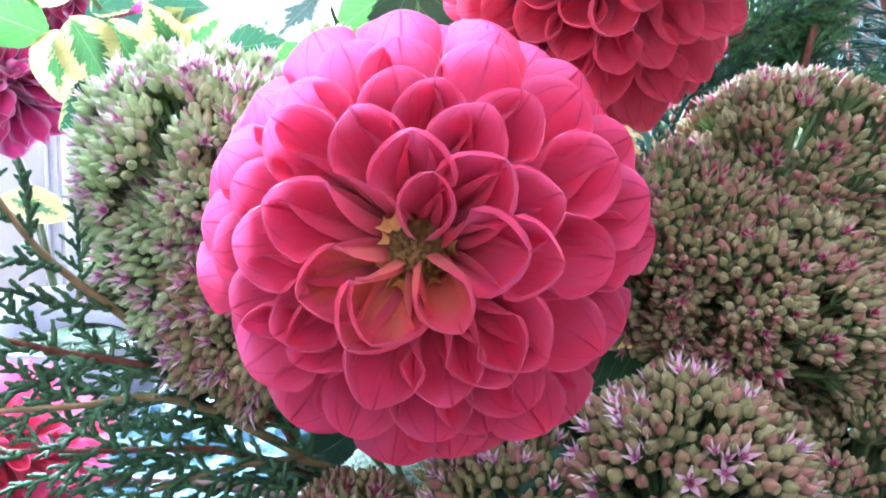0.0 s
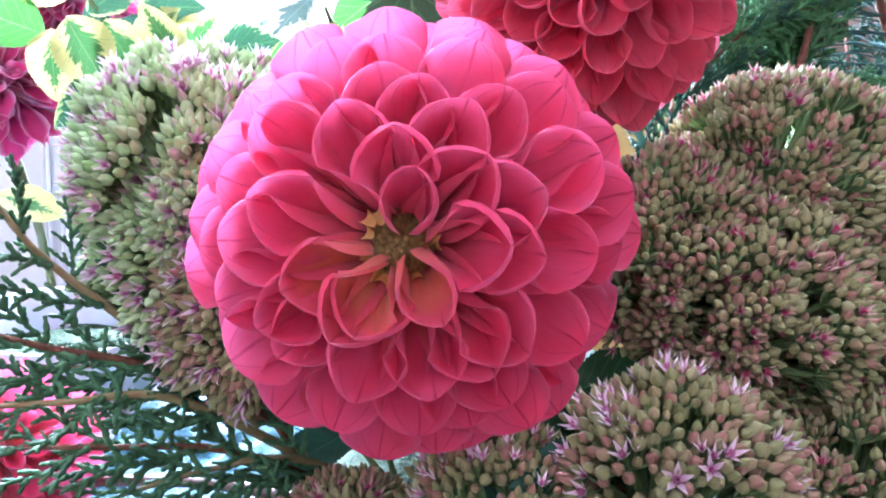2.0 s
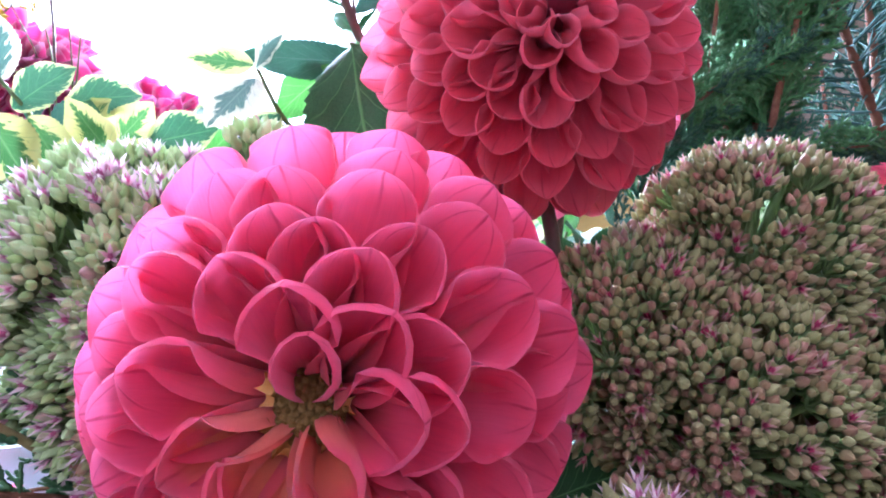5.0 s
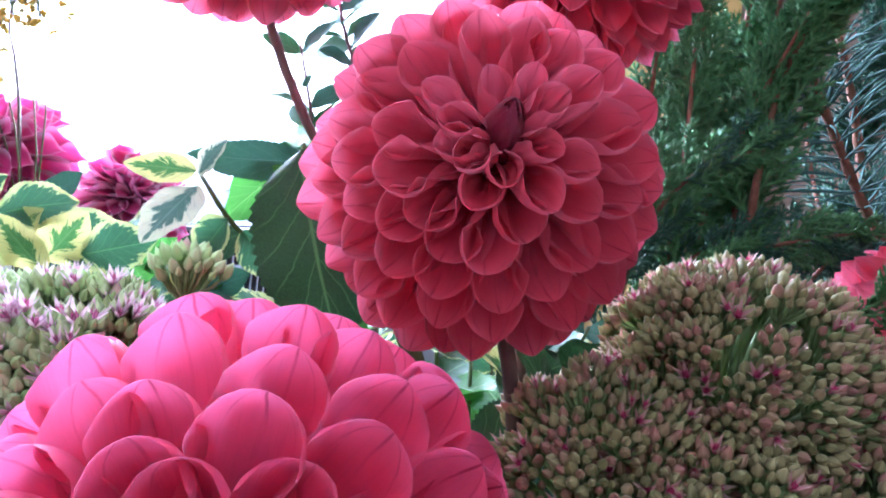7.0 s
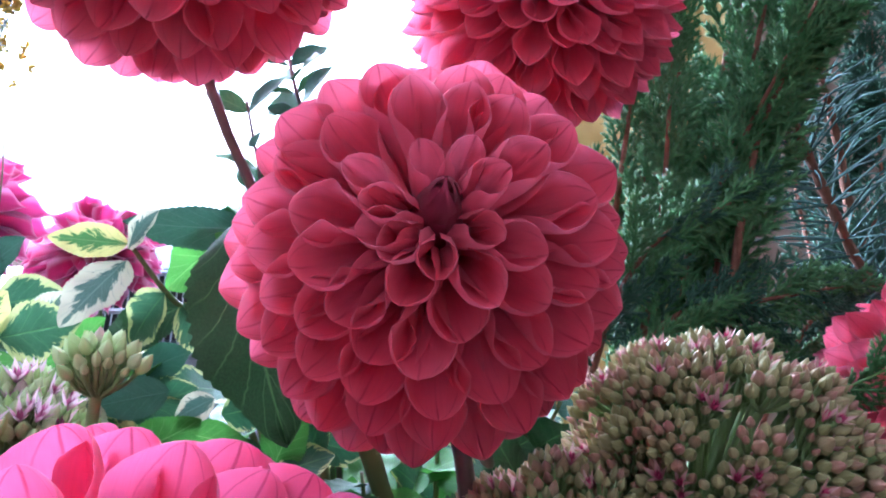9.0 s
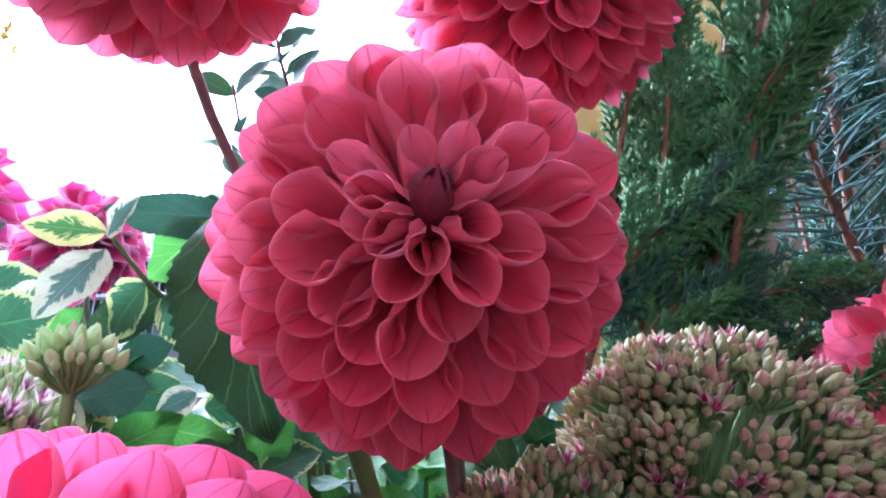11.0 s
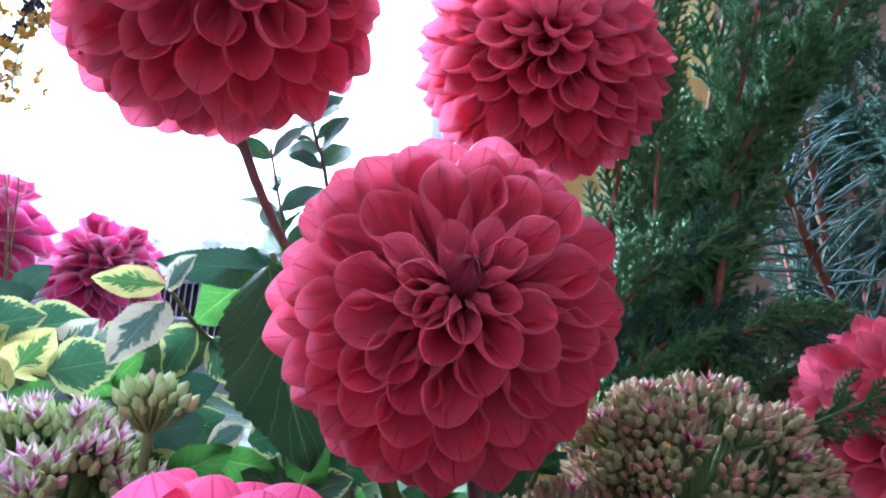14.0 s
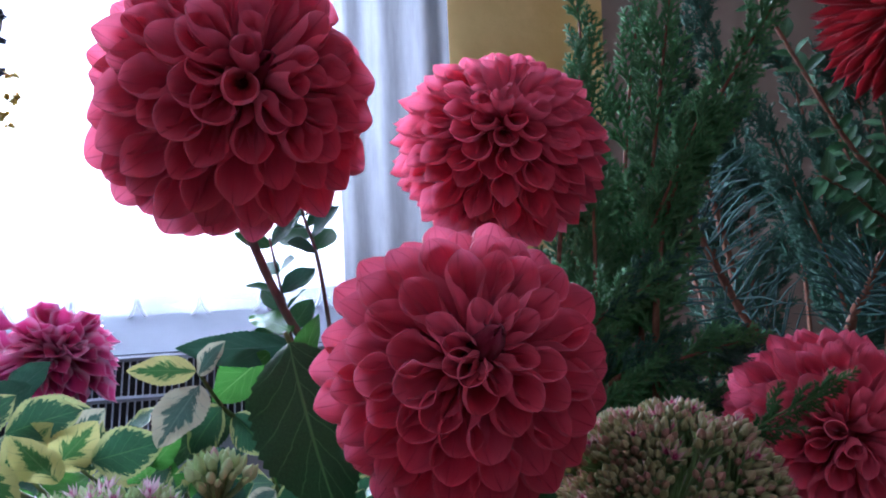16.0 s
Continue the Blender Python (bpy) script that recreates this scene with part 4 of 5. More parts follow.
def sedum(centre, radius, axis, label, bud_mat, star_mat, seed, flat=1.0, span=110, bud=0.0040, cell=0.0122, stars=0.060, single=300, up=0.65, per=20, fan=0.9, thick=0.0026):
    """A head of many small umbels, each a little dome of upright buds on its own stalk, with gaps between them."""
    rnd = random.Random(seed)
    base = Vector(centre)
    head = thing("sedum_head", Matrix.Translation(base), label, "flower", "sedum heads in the arrangement")
    turn = facing(axis, (0, 0, 0), (0.02, 1, 0.1)).to_3x3()
    any_way = lambda: Vector((rnd.uniform(-1, 1), rnd.uniform(-1, 1), rnd.uniform(-1, 1)))
    area = 2 * math.pi * radius ** 2 * (1 - math.cos(radians(span)))
    count = max(1, int(area / (cell ** 2 * 0.86)))
    stems, buds, starts = Pile(), [], []
    root = turn @ Vector((0, 0, -radius * 0.75))
    for i in range(count):
        c = 1 + (math.cos(radians(span)) - 1) * (i + 0.5) / count if count > 1 else 1.0
        s, ph = math.sqrt(max(0, 1 - c * c)), i * 2.39996 + rnd.uniform(-0.35, 0.35)
        nrm = (turn @ Vector((s * math.cos(ph), s * math.sin(ph), c / flat))).normalized()
        top = (turn @ Vector((s * math.cos(ph), s * math.sin(ph), c * flat))) * radius * (1 + 0.07 * noise.noise(nrm * 2.6 + Vector((seed, 0, 0))) + rnd.uniform(-0.05, 0.03))
        grow = (nrm + (turn @ Vector((0, 0, up))) + any_way() * 0.12).normalized()
        knot = top - grow * cell * rnd.uniform(0.85, 1.05)
        stems.add(*tube([root + knot * 0.1, root * 0.35 + knot * 0.6, knot], [0.0014, 0.0011, 0.0009], 5, False))
        a1 = grow.orthogonal().normalized()
        a2 = grow.cross(a1)
        full = per + rnd.randint(-4, 4)
        wide = cell * rnd.uniform(0.56, 0.68)
        for k in range(full):
            w, q = k * 2.39996 + i, math.sqrt((k + 0.4) / full)
            off = (a1 * math.cos(w) + a2 * math.sin(w)) * q
            d = (grow + off * fan * 0.62 + any_way() * 0.10).normalized()
            size = bud * rnd.choice((0.7, 0.85, 0.95, 1.0, 1.05, 1.12))
            p = top + off * wide - grow * (q * q * cell * 0.28 + rnd.uniform(0, 0.0011)) - d * size
            stems.add(*tube([knot + off * wide * 0.1, knot * 0.45 + p * 0.55 + off * wide * 0.12, p + d * size * 0.08], [0.0006, 0.00055, 0.0006], 4, False))
            (starts if q < 0.75 and rnd.random() < stars * 1.7 else buds).append((p, d, rnd.random() * 6.28, size))
    part("stalk_mass", stems.mesh("stalk_mass", SEDUM_STEM), head, kind="stuff", label="pale green branching stalks")
    buds.sort(key=lambda e: e[0].y - e[0].z * 0.6)
    shapes = BUD_MESH[bud_mat.name]
    for p, d, w, s in buds[:single]:
        part("bud", shapes[rnd.randrange(3)], head, align(p, d, w, s, s))
    rest = Pile()
    kinds = [bud_shape(x, 6) for x in BUD_WIDTHS[bud_mat.name]]
    for p, d, w, s in buds[single:]:
        m = align(p, d, w, s, s)
        v, f, uv = kinds[rnd.randrange(3)]
        rest.add([m @ q for q in v], f, uv)
    if rest.v:
        part("bud_mass", rest.mesh("bud_mass", bud_mat), head, kind="stuff")
    for p, d, w, s in starts:
        s = max(s, bud * 0.95)
        spread = rnd.uniform(0.38, 0.80)
        part("open_floret", STAR_MESH[star_mat.name], head, align(p + d * s * 0.12, d, w, s * spread, s * (1.25 - 0.25 * spread)), "small open pink star floret")
    line = smooth_line([root * 0.6, root * 1.3, root * 1.3 + Vector((0, 0.004, -0.03)), (FOOT - base) * 0.6 + root * 0.3, FOOT - base + Vector((rnd.uniform(-0.04, 0.04), rnd.uniform(-0.04, 0.04), -0.01))], 10)
    v, f, uv = tube(line, thick, 8)
    part("stem", mesh("stem", v, f, SEDUM_STEM, uv), head)
    return head


R_LABEL = "cream and rose sedum head, mostly in bud"
sedum((0.105, 0.222, 1.077), 0.035, (0.1, -0.3, 1), R_LABEL, BUD_R, STAR_R, 31)
sedum((0.070, 0.205, 1.056), 0.031, (-0.1, -0.45, 1), R_LABEL, BUD_R, STAR_R, 32)
sedum((0.068, 0.160, 1.012), 0.029, (0.05, -0.4, 1), "pale green and pink sedum head with opened stars", BUD_R, STAR_L, 33, stars=0.10, bud=0.0047, cell=0.0135)
sedum((0.124, 0.210, 1.038), 0.036, (0.15, -0.4, 1), R_LABEL, BUD_R, STAR_R, 34)
sedum((0.091, 0.196, 1.044), 0.034, (0.1, -0.5, 0.9), R_LABEL, BUD_R, STAR_R, 40)
sedum((0.122, 0.172, 0.998), 0.036, (0.1, -0.5, 0.9), R_LABEL, BUD_R, STAR_R, 41)
sedum((0.034, 0.172, 0.980), 0.035, (0.0, -0.4, 1), "small sedum head tucked under the coral dahlia", BUD_R, STAR_L, 35)
sedum((-0.010, 0.182, 0.960), 0.030, (0.0, -0.4, 1), "small sedum head tucked under the coral dahlia", BUD_R, STAR_R, 36)
sedum((-0.0635, 0.212, 1.0665), 0.0365, (-0.2, -0.30, 0.95), "fresh green sedum head with lilac open stars", BUD_L, STAR_L, 37, span=118, stars=0.10, bud=0.0052, cell=0.0125, up=0.6, per=24)
sedum((-0.046, 0.204, 1.028), 0.032, (-0.3, -0.9, 0.2), "lower lobe of dull cream sedum buds with lilac stars", BUD_R, STAR_L, 39, span=100, stars=0.08, bud=0.0050, cell=0.0125, per=24)
sedum((-0.064, 0.212, 1.042), 0.033, (-0.5, -0.75, 0.4), "middle lobe of fresh green sedum buds with lilac stars", BUD_L, STAR_L, 42, span=95, stars=0.10, bud=0.0050, cell=0.0125, per=22)
sedum((-0.0285, 0.211, 1.1015), 0.0080, (0.15, -0.1, 1), "small side cluster of green sedum buds on its own stalk", BUD_L, STAR_L, 38, span=40, stars=0.0, cell=0.0165, bud=0.0048, up=1.0, per=30, fan=1.2, thick=0.0013)

# ---- conifer twigs ----


def twiglet(pile, a, b, r, spiky, rnd):
    """A short shoot covered with scale leaves, or with small awl leaves."""
    a, b = Vector(a), Vector(b)
    n = max(4, int((b - a).length / (0.0014 if not spiky else 0.0013)))
    d = (b - a).normalized()
    side = d.orthogonal().normalized()
    if not spiky:
        bow = d.cross(side) * rnd.uniform(-0.08, 0.08) * (b - a).length
        pts = [a.lerp(b, i / n) + bow * math.sin(math.pi * i / n) for i in range(n + 1)]
        pile.add(*tube(pts, [r * (1.2 if i % 2 else 0.75) * (1 - 0.45 * i / n) for i in range(n + 1)], 4))
        return
    pile.add(*tube([a, b], [r * 0.5, r * 0.3], 3))
    for i in range(n + 1):
        p = a.lerp(b, i / n)
        for k in range(3):
            w = i * 1.05 + k * 2.094
            o = side * math.cos(w) + d.cross(side) * math.sin(w)
            tip = p + d * r * 2.6 + o * r * rnd.uniform(1.3, 2.0)
            q = o.cross(d) * r * 0.55
            v = [p + q, p - q, tip, p + d * r * 0.9 + o * r * 0.15]
            pile.add(v, [(0, 1, 2), (1, 3, 2), (3, 0, 2)])


def sprig_mesh(name, length, mat, spiky, seed, flat=0.25, r=0.00105):
    """A spray of shoots along x, spread in the x-y plane."""
    rnd = random.Random(seed)
    pile = Pile()
    axis = [Vector((length * i / 6, 0.05 * length * math.sin(2.2 * i / 6 + seed), 0.03 * length * math.sin(i + seed))) for i in range(7)]
    for i in range(6):
        twiglet(pile, axis[i], axis[i + 1], r * (1.15 - 0.06 * i), spiky, rnd)
    n = int(length / (0.0030 if spiky else 0.0042))
    for k in range(n):
        s = 0.08 + 0.88 * k / n
        j = min(5, int(s * 6))
        p = axis[j].lerp(axis[j + 1], s * 6 - j)
        sgn = 1 if k % 2 else -1
        l = length * 0.36 * (1 - 0.72 * s) * rnd.uniform(0.7, 1.15)
        ang = radians(rnd.uniform(26, 42) if spiky else rnd.uniform(32, 50)) * sgn
        d = Vector((math.cos(ang), math.sin(ang), rnd.uniform(-flat, flat))).normalized()
        q = p + d * l
        twiglet(pile, p, q, r, spiky, rnd)
        if l > 0.005:
            gap = 0.0036 if spiky else 0.0052
            for m in range(int(l / gap)):
                t = 0.3 + 0.6 * m / max(1, int(l / gap))
                a2 = ang * 0.8 + (0.5 if m % 2 else -0.5)
                d2 = Vector((math.cos(a2), math.sin(a2), rnd.uniform(-flat, flat))).normalized()
                twiglet(pile, p + d * l * t, p + d * l * t + d2 * l * 0.36 * (1.15 - t), r * 0.9, spiky, rnd)
    return pile.mesh(name, mat)


CYP_SPRIGS = [sprig_mesh("sprig", 0.034, CYPRESS, False, s, r=0.00125) for s in (1, 2, 3)]
JUN_SPRIGS = [sprig_mesh("sprig", 0.040, JUNIPER, True, s, 0.6, 0.0011) for s in (4, 5, 6)]
JUD_SPRIGS = [sprig_mesh("sprig", 0.040, JUNIPER_SHADED, True, s, 0.6, 0.00095) for s in (7, 8)]


def conifer(name, line, sprigs, count, label, category, bark, plane=(0, -1, 0.3), size=1.0, thick=0.0022, wide=42, flat=0.35, seed=1, start=0.1, group="conifer twigs", taper=0.5):
    rnd = random.Random(seed)
    base = Vector(line[0])
    br = thing(name, Matrix.Translation(base), label, category, group)
    pts = [p - base for p in smooth_line(line, 16)]
    v, f, uv = tube(pts, [thick * (1 - 0.75 * i / 15) for i in range(16)], 7)
    part("branch", mesh("branch", v, f, bark, uv), br)
    fr = frames_along(pts)
    face = Vector(plane).normalized()
    for k in range(count):
        s = start + (1 - start) * (k + 0.5) / count
        j = min(14, int(s * 15))
        p = pts[j].lerp(pts[j + 1], s * 15 - j)
        t = fr[j][0]
        side = t.cross(face).normalized() * (1 if k % 2 else -1)
        lift = face * rnd.uniform(-flat, flat)
        a = radians(wide * rnd.uniform(0.65, 1.2) * (1 - 0.6 * s * (k != count - 1)))
        d = (t * math.cos(a) + (side + lift).normalized() * math.sin(a)).normalized() if k < count - 1 else t
        y = (face.cross(d)).normalized()
        z = d.cross(y)
        c = size * rnd.uniform(0.8, 1.15) * (1 - taper * s)
        m = Matrix((d, y, z)).transposed().to_4x4()
        part("sprig", sprigs[rnd.randrange(len(sprigs))], br, Matrix.Translation(p) @ m @ Matrix.Rotation(rnd.uniform(-0.5, 0.5), 4, "X") @ Matrix.Diagonal((c, c, c, 1)), kind="stuff")
    return br


CL, JL, DL = "flat green cypress twig with scale leaves", "upright green juniper twig with short needles", "juniper twig with shade put into its dark blue-green"
for i, (ln, n, sz) in enumerate([
    ([(-0.045, 0.215, 0.985), (-0.074, 0.188, 1.026), (-0.088, 0.170, 1.050), (-0.096, 0.158, 1.075)], 9, 0.94),
    ([(-0.035, 0.215, 0.985), (-0.066, 0.190, 1.012), (-0.088, 0.172, 1.024), (-0.115, 0.158, 1.036)], 10, 1.12),
    ([(-0.030, 0.215, 0.975), (-0.061, 0.188, 1.005), (-0.080, 0.165, 1.013), (-0.103, 0.145, 1.018)], 10, 1.12),
    ([(-0.020, 0.215, 0.965), (-0.050, 0.198, 0.985), (-0.078, 0.185, 0.990), (-0.110, 0.170, 0.995)], 10, 1.19),
    ([(-0.005, 0.220, 0.960), (-0.030, 0.205, 0.980), (-0.055, 0.190, 0.982), (-0.090, 0.170, 0.975)], 10, 1.19),
    ([(-0.030, 0.230, 0.960), (-0.055, 0.225, 0.995), (-0.078, 0.220, 1.000), (-0.105, 0.210, 1.000)], 9, 1.12),
    ([(0.000, 0.215, 0.950), (-0.020, 0.190, 0.965), (-0.042, 0.170, 0.972), (-0.066, 0.150, 0.975)], 9, 1.06),
]):
    conifer("cypress_twig", ln, CYP_SPRIGS, n, CL, "conifer twig", SAPWOOD if i % 2 == 0 else BARK, (0.1, -0.75, 0.65), sz, 0.0017, 48, 0.25, 50 + i, 0.18)
for i, (ln, n, sz) in enumerate([
    ([(0.13, 0.33, 0.99), (0.145, 0.375, 1.12), (0.147, 0.395, 1.20), (0.143, 0.400, 1.30)], 17, 1.3),
    ([(0.14, 0.32, 0.99), (0.155, 0.355, 1.12), (0.168, 0.362, 1.20), (0.180, 0.360, 1.29)], 18, 1.3),
    ([(0.14, 0.31, 1.00), (0.160, 0.345, 1.14), (0.180, 0.345, 1.20), (0.222, 0.330, 1.275)], 17, 1.3),
    ([(0.12, 0.32, 0.99), (0.138, 0.350, 1.10), (0.155, 0.350, 1.15), (0.180, 0.340, 1.212)], 15, 1.2),
    ([(0.10, 0.30, 0.99), (0.118, 0.330, 1.08), (0.128, 0.345, 1.14), (0.130, 0.350, 1.20)], 15, 1.2),
    ([(0.09, 0.33, 0.99), (0.108, 0.352, 1.10), (0.116, 0.360, 1.16), (0.122, 0.362, 1.225)], 14, 1.1),
    ([(0.10, 0.34, 0.99), (0.125, 0.372, 1.10), (0.130, 0.380, 1.17), (0.138, 0.385, 1.245)], 14, 1.1),
    ([(0.15, 0.36, 1.00), (0.170, 0.41, 1.14), (0.185, 0.43, 1.24), (0.20, 0.43, 1.33)], 15, 1.3),
]):
    conifer("juniper_twig", ln, JUN_SPRIGS, int(n * 1.4), JL, "conifer twig", BARK, (-0.1, -1, 0.1), sz, 0.0022, 36, 0.8, 70 + i, 0.22)
# deeper twigs, their shade painted in by the darker sprigs
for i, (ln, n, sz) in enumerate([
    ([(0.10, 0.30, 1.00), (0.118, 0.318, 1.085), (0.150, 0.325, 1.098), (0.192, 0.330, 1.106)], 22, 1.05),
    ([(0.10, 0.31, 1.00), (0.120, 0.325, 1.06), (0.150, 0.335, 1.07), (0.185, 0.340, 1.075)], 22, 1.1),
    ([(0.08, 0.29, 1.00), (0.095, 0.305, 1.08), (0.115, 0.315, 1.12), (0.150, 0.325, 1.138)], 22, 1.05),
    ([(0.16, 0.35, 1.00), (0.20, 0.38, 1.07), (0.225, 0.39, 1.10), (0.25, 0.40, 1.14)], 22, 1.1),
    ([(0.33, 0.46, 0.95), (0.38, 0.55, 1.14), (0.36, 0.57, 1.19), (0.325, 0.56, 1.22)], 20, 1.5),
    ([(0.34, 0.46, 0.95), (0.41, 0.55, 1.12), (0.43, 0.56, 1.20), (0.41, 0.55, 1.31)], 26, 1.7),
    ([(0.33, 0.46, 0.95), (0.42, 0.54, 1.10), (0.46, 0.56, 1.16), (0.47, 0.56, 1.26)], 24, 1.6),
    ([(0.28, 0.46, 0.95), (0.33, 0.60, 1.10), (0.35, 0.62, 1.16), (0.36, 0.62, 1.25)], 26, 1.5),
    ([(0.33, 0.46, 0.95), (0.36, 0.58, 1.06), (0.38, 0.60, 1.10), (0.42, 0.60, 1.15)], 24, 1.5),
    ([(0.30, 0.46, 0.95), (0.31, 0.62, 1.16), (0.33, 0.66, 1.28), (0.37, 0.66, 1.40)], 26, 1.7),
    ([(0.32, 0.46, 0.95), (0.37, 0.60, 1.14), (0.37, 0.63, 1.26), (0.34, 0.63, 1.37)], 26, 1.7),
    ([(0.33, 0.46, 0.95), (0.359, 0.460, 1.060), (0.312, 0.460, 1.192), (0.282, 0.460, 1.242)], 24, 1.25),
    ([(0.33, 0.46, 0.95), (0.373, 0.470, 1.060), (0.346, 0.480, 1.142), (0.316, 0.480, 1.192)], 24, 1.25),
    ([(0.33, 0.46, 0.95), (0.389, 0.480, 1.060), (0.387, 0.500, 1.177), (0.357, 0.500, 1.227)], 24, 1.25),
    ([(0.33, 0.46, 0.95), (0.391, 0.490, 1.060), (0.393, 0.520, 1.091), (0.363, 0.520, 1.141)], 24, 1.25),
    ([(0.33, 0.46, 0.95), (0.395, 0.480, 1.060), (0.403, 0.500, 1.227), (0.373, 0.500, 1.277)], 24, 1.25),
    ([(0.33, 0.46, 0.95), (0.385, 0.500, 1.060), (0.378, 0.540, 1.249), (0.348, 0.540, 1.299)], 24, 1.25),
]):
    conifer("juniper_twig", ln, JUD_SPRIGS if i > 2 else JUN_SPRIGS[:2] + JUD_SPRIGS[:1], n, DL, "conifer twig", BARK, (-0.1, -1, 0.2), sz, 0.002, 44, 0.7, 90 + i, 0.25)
conifer("conifer_tip", [(0.150, 0.325, 1.085), (0.140, 0.285, 1.082), (0.1418, 0.2520, 1.0856), (0.1506, 0.2370, 1.0974), (0.1604, 0.2250, 1.1080)], JUN_SPRIGS, 10, "single green conifer tip in front of a dahlia", "conifer twig", JUNIPER, (0.2, -0.9, 0.5), 0.50, 0.0008, 42, 0.6, 111, 0.45, taper=0.35)


def pine(line, count, length, label, seed, scale=1.0):
    rnd = random.Random(seed)
    base = Vector(line[0])
    br = thing("pine_twig", Matrix.Translation(base), label, "conifer twig", "conifer twigs")
    pts = [p - base for p in smooth_line(line, 24)]
    v, f, uv = tube(pts, [0.0027 * (1.1 - 0.5 * i / 23) * (1.25 if i % 2 else 0.9) for i in range(24)], 8)
    part("branch", mesh("branch", v, f, BARK, uv), br, label="rough red-brown bark")
    fr = frames_along(pts)
    pile = Pile()
    for k in range(count):
        s = (k / count) ** 0.8
        j = min(22, int((0.25 + 0.75 * s) * 23))
        t, a, b = fr[j]
        w = k * 2.39996
        o = a * math.cos(w) + b * math.sin(w)
        d = (t * rnd.uniform(0.1, 0.7) + o).normalized()
        p = pts[j] + o * 0.002
        l = length * rnd.uniform(0.7, 1.1)
        sag = Vector((0, 0, -0.08 * l))
        pile.add(*tube([p, p + d * l * 0.55, p + d * l + sag], [0.00055 * scale, 0.00055 * scale, 0.00015], 3, False))
    part("needles", pile.mesh("needles", NEEDLE), br, kind="stuff", label="long blue-green needles")
    hub = pts[-1]
    bud_v, bud_f, bud_uv = bud_shape(0.42, 7)
    part("end_bud", mesh("end_bud", bud_v, bud_f, BARK, bud_uv), br, align(hub, fr[-1][0], 0, 0.006, 0.009))
    return br


pine([(0.27, 0.40, 0.95), (0.250, 0.372, 1.08), (0.228, 0.376, 1.105), (0.205, 0.376, 1.145), (0.184, 0.376, 1.186)], 120, 0.046, "pine twig with blue-green needles and red-brown bark", 5)
pine([(0.28, 0.40, 0.95), (0.292, 0.385, 1.09), (0.297, 0.375, 1.12), (0.302, 0.372, 1.136)], 100, 0.042, "short pine shoot with spreading blue-green needles", 6)
pine([(0.27, 0.42, 0.95), (0.255, 0.43, 1.10), (0.245, 0.435, 1.16), (0.232, 0.435, 1.20)], 70, 0.045, "pine twig with blue-green needles and red-brown bark", 9)

# ---- leafy twigs ----
LEAVES = {}


def leaf_mesh(kind, mat):
    key = (kind, mat.name)
    if key not in LEAVES:
        shapes = {"euonymus": (1, 0.66, 0.10, 0.10, 0.35, 11, 49, 16, 0.85), "euonymus_flat": (1, 0.60, 0.10, 0.05, 0.10, 11, 49, 16, 0.8), "broad": (1, 0.64, 0.13, 0.07, 0.45, 13, 61, 20, 0.78),
                  "small": (1, 0.52, 0.0, 0.12, 0.3, 7, 9, 10, 0.95), "long": (1, 0.40, 0.05, 0.12, 0.5, 9, 19, 14, 0.8)}
        v, f, uv = leaf_shape(*shapes[kind])
        LEAVES[key] = mesh("leaf", v, f, mat, uv)
    return LEAVES[key]


def place_leaf(parent, kind, mat, base, tip, face=(0, -1, 0.3), wide=1.0, label=""):
    """A leaf from base to tip (world), turned to look along face."""
    inv = parent.matrix_world.inverted()
    b, t = Vector(base), Vector(tip)
    x = (t - b)
    l = x.length
    x.normalize()
    z = Vector(face)
    z = (z - x * z.dot(x)).normalized()
    y = z.cross(x)
    m = Matrix.Translation(b) @ Matrix((x, y, z)).transposed().to_4x4() @ Matrix.Diagonal((l, l * wide, l, 1))
    ob = part("leaf", leaf_mesh(kind, mat), parent, None, label)
    ob.matrix_local = inv @ m
    return ob


def twig(name, line, label, category, mat, thick, group=""):
    base = Vector(line[0])
    tw = thing(name, Matrix.Translation(base), label, category, group)
    bpy.context.view_layer.update()
    pts = [p - base for p in smooth_line(line, 14)]
    v, f, uv = tube(pts, [thick * (1 - 0.5 * i / 13) for i in range(14)], 6)
    part("branch", mesh("branch", v, f, mat, uv), tw)
    return tw


def leafy(name, line, pairs, size, kinds, label, mat=None, thick=0.0013, seed=1, face=(0, -0.8, 0.6), start=0.3, category="leafy twig", group="", spread=62, wide=1.0):
    """A twig with leaves in pairs."""
    rnd = random.Random(seed)
    tw = twig(name, line, label, category, mat or STEM_GREEN, thick, group)
    pts = smooth_line(line, 30)
    fr = frames_along(pts)
    for k in range(pairs):
        j = int((start + (1 - start) * k / max(1, pairs - 1)) * 28)
        t = fr[j][0]
        spin = k * 1.45 + rnd.uniform(-0.3, 0.3)
        a = fr[j][1] * math.cos(spin) + fr[j][2] * math.sin(spin)
        for s in (1, -1):
            w = radians(spread * rnd.uniform(0.7, 1.2))
            d = (t * math.cos(w) + a * s * math.sin(w)).normalized()
            l = size * rnd.uniform(0.75, 1.15)
            kind, mt = kinds[rnd.randrange(len(kinds))]
            fc = (Vector(face) + t * 0.6 + Vector((rnd.uniform(-0.5, 0.5), rnd.uniform(-0.5, 0.5), rnd.uniform(-0.3, 0.5)))).normalized()
            place_leaf(tw, kind, mt, pts[j], pts[j] + d * l, fc, wide)
    return tw


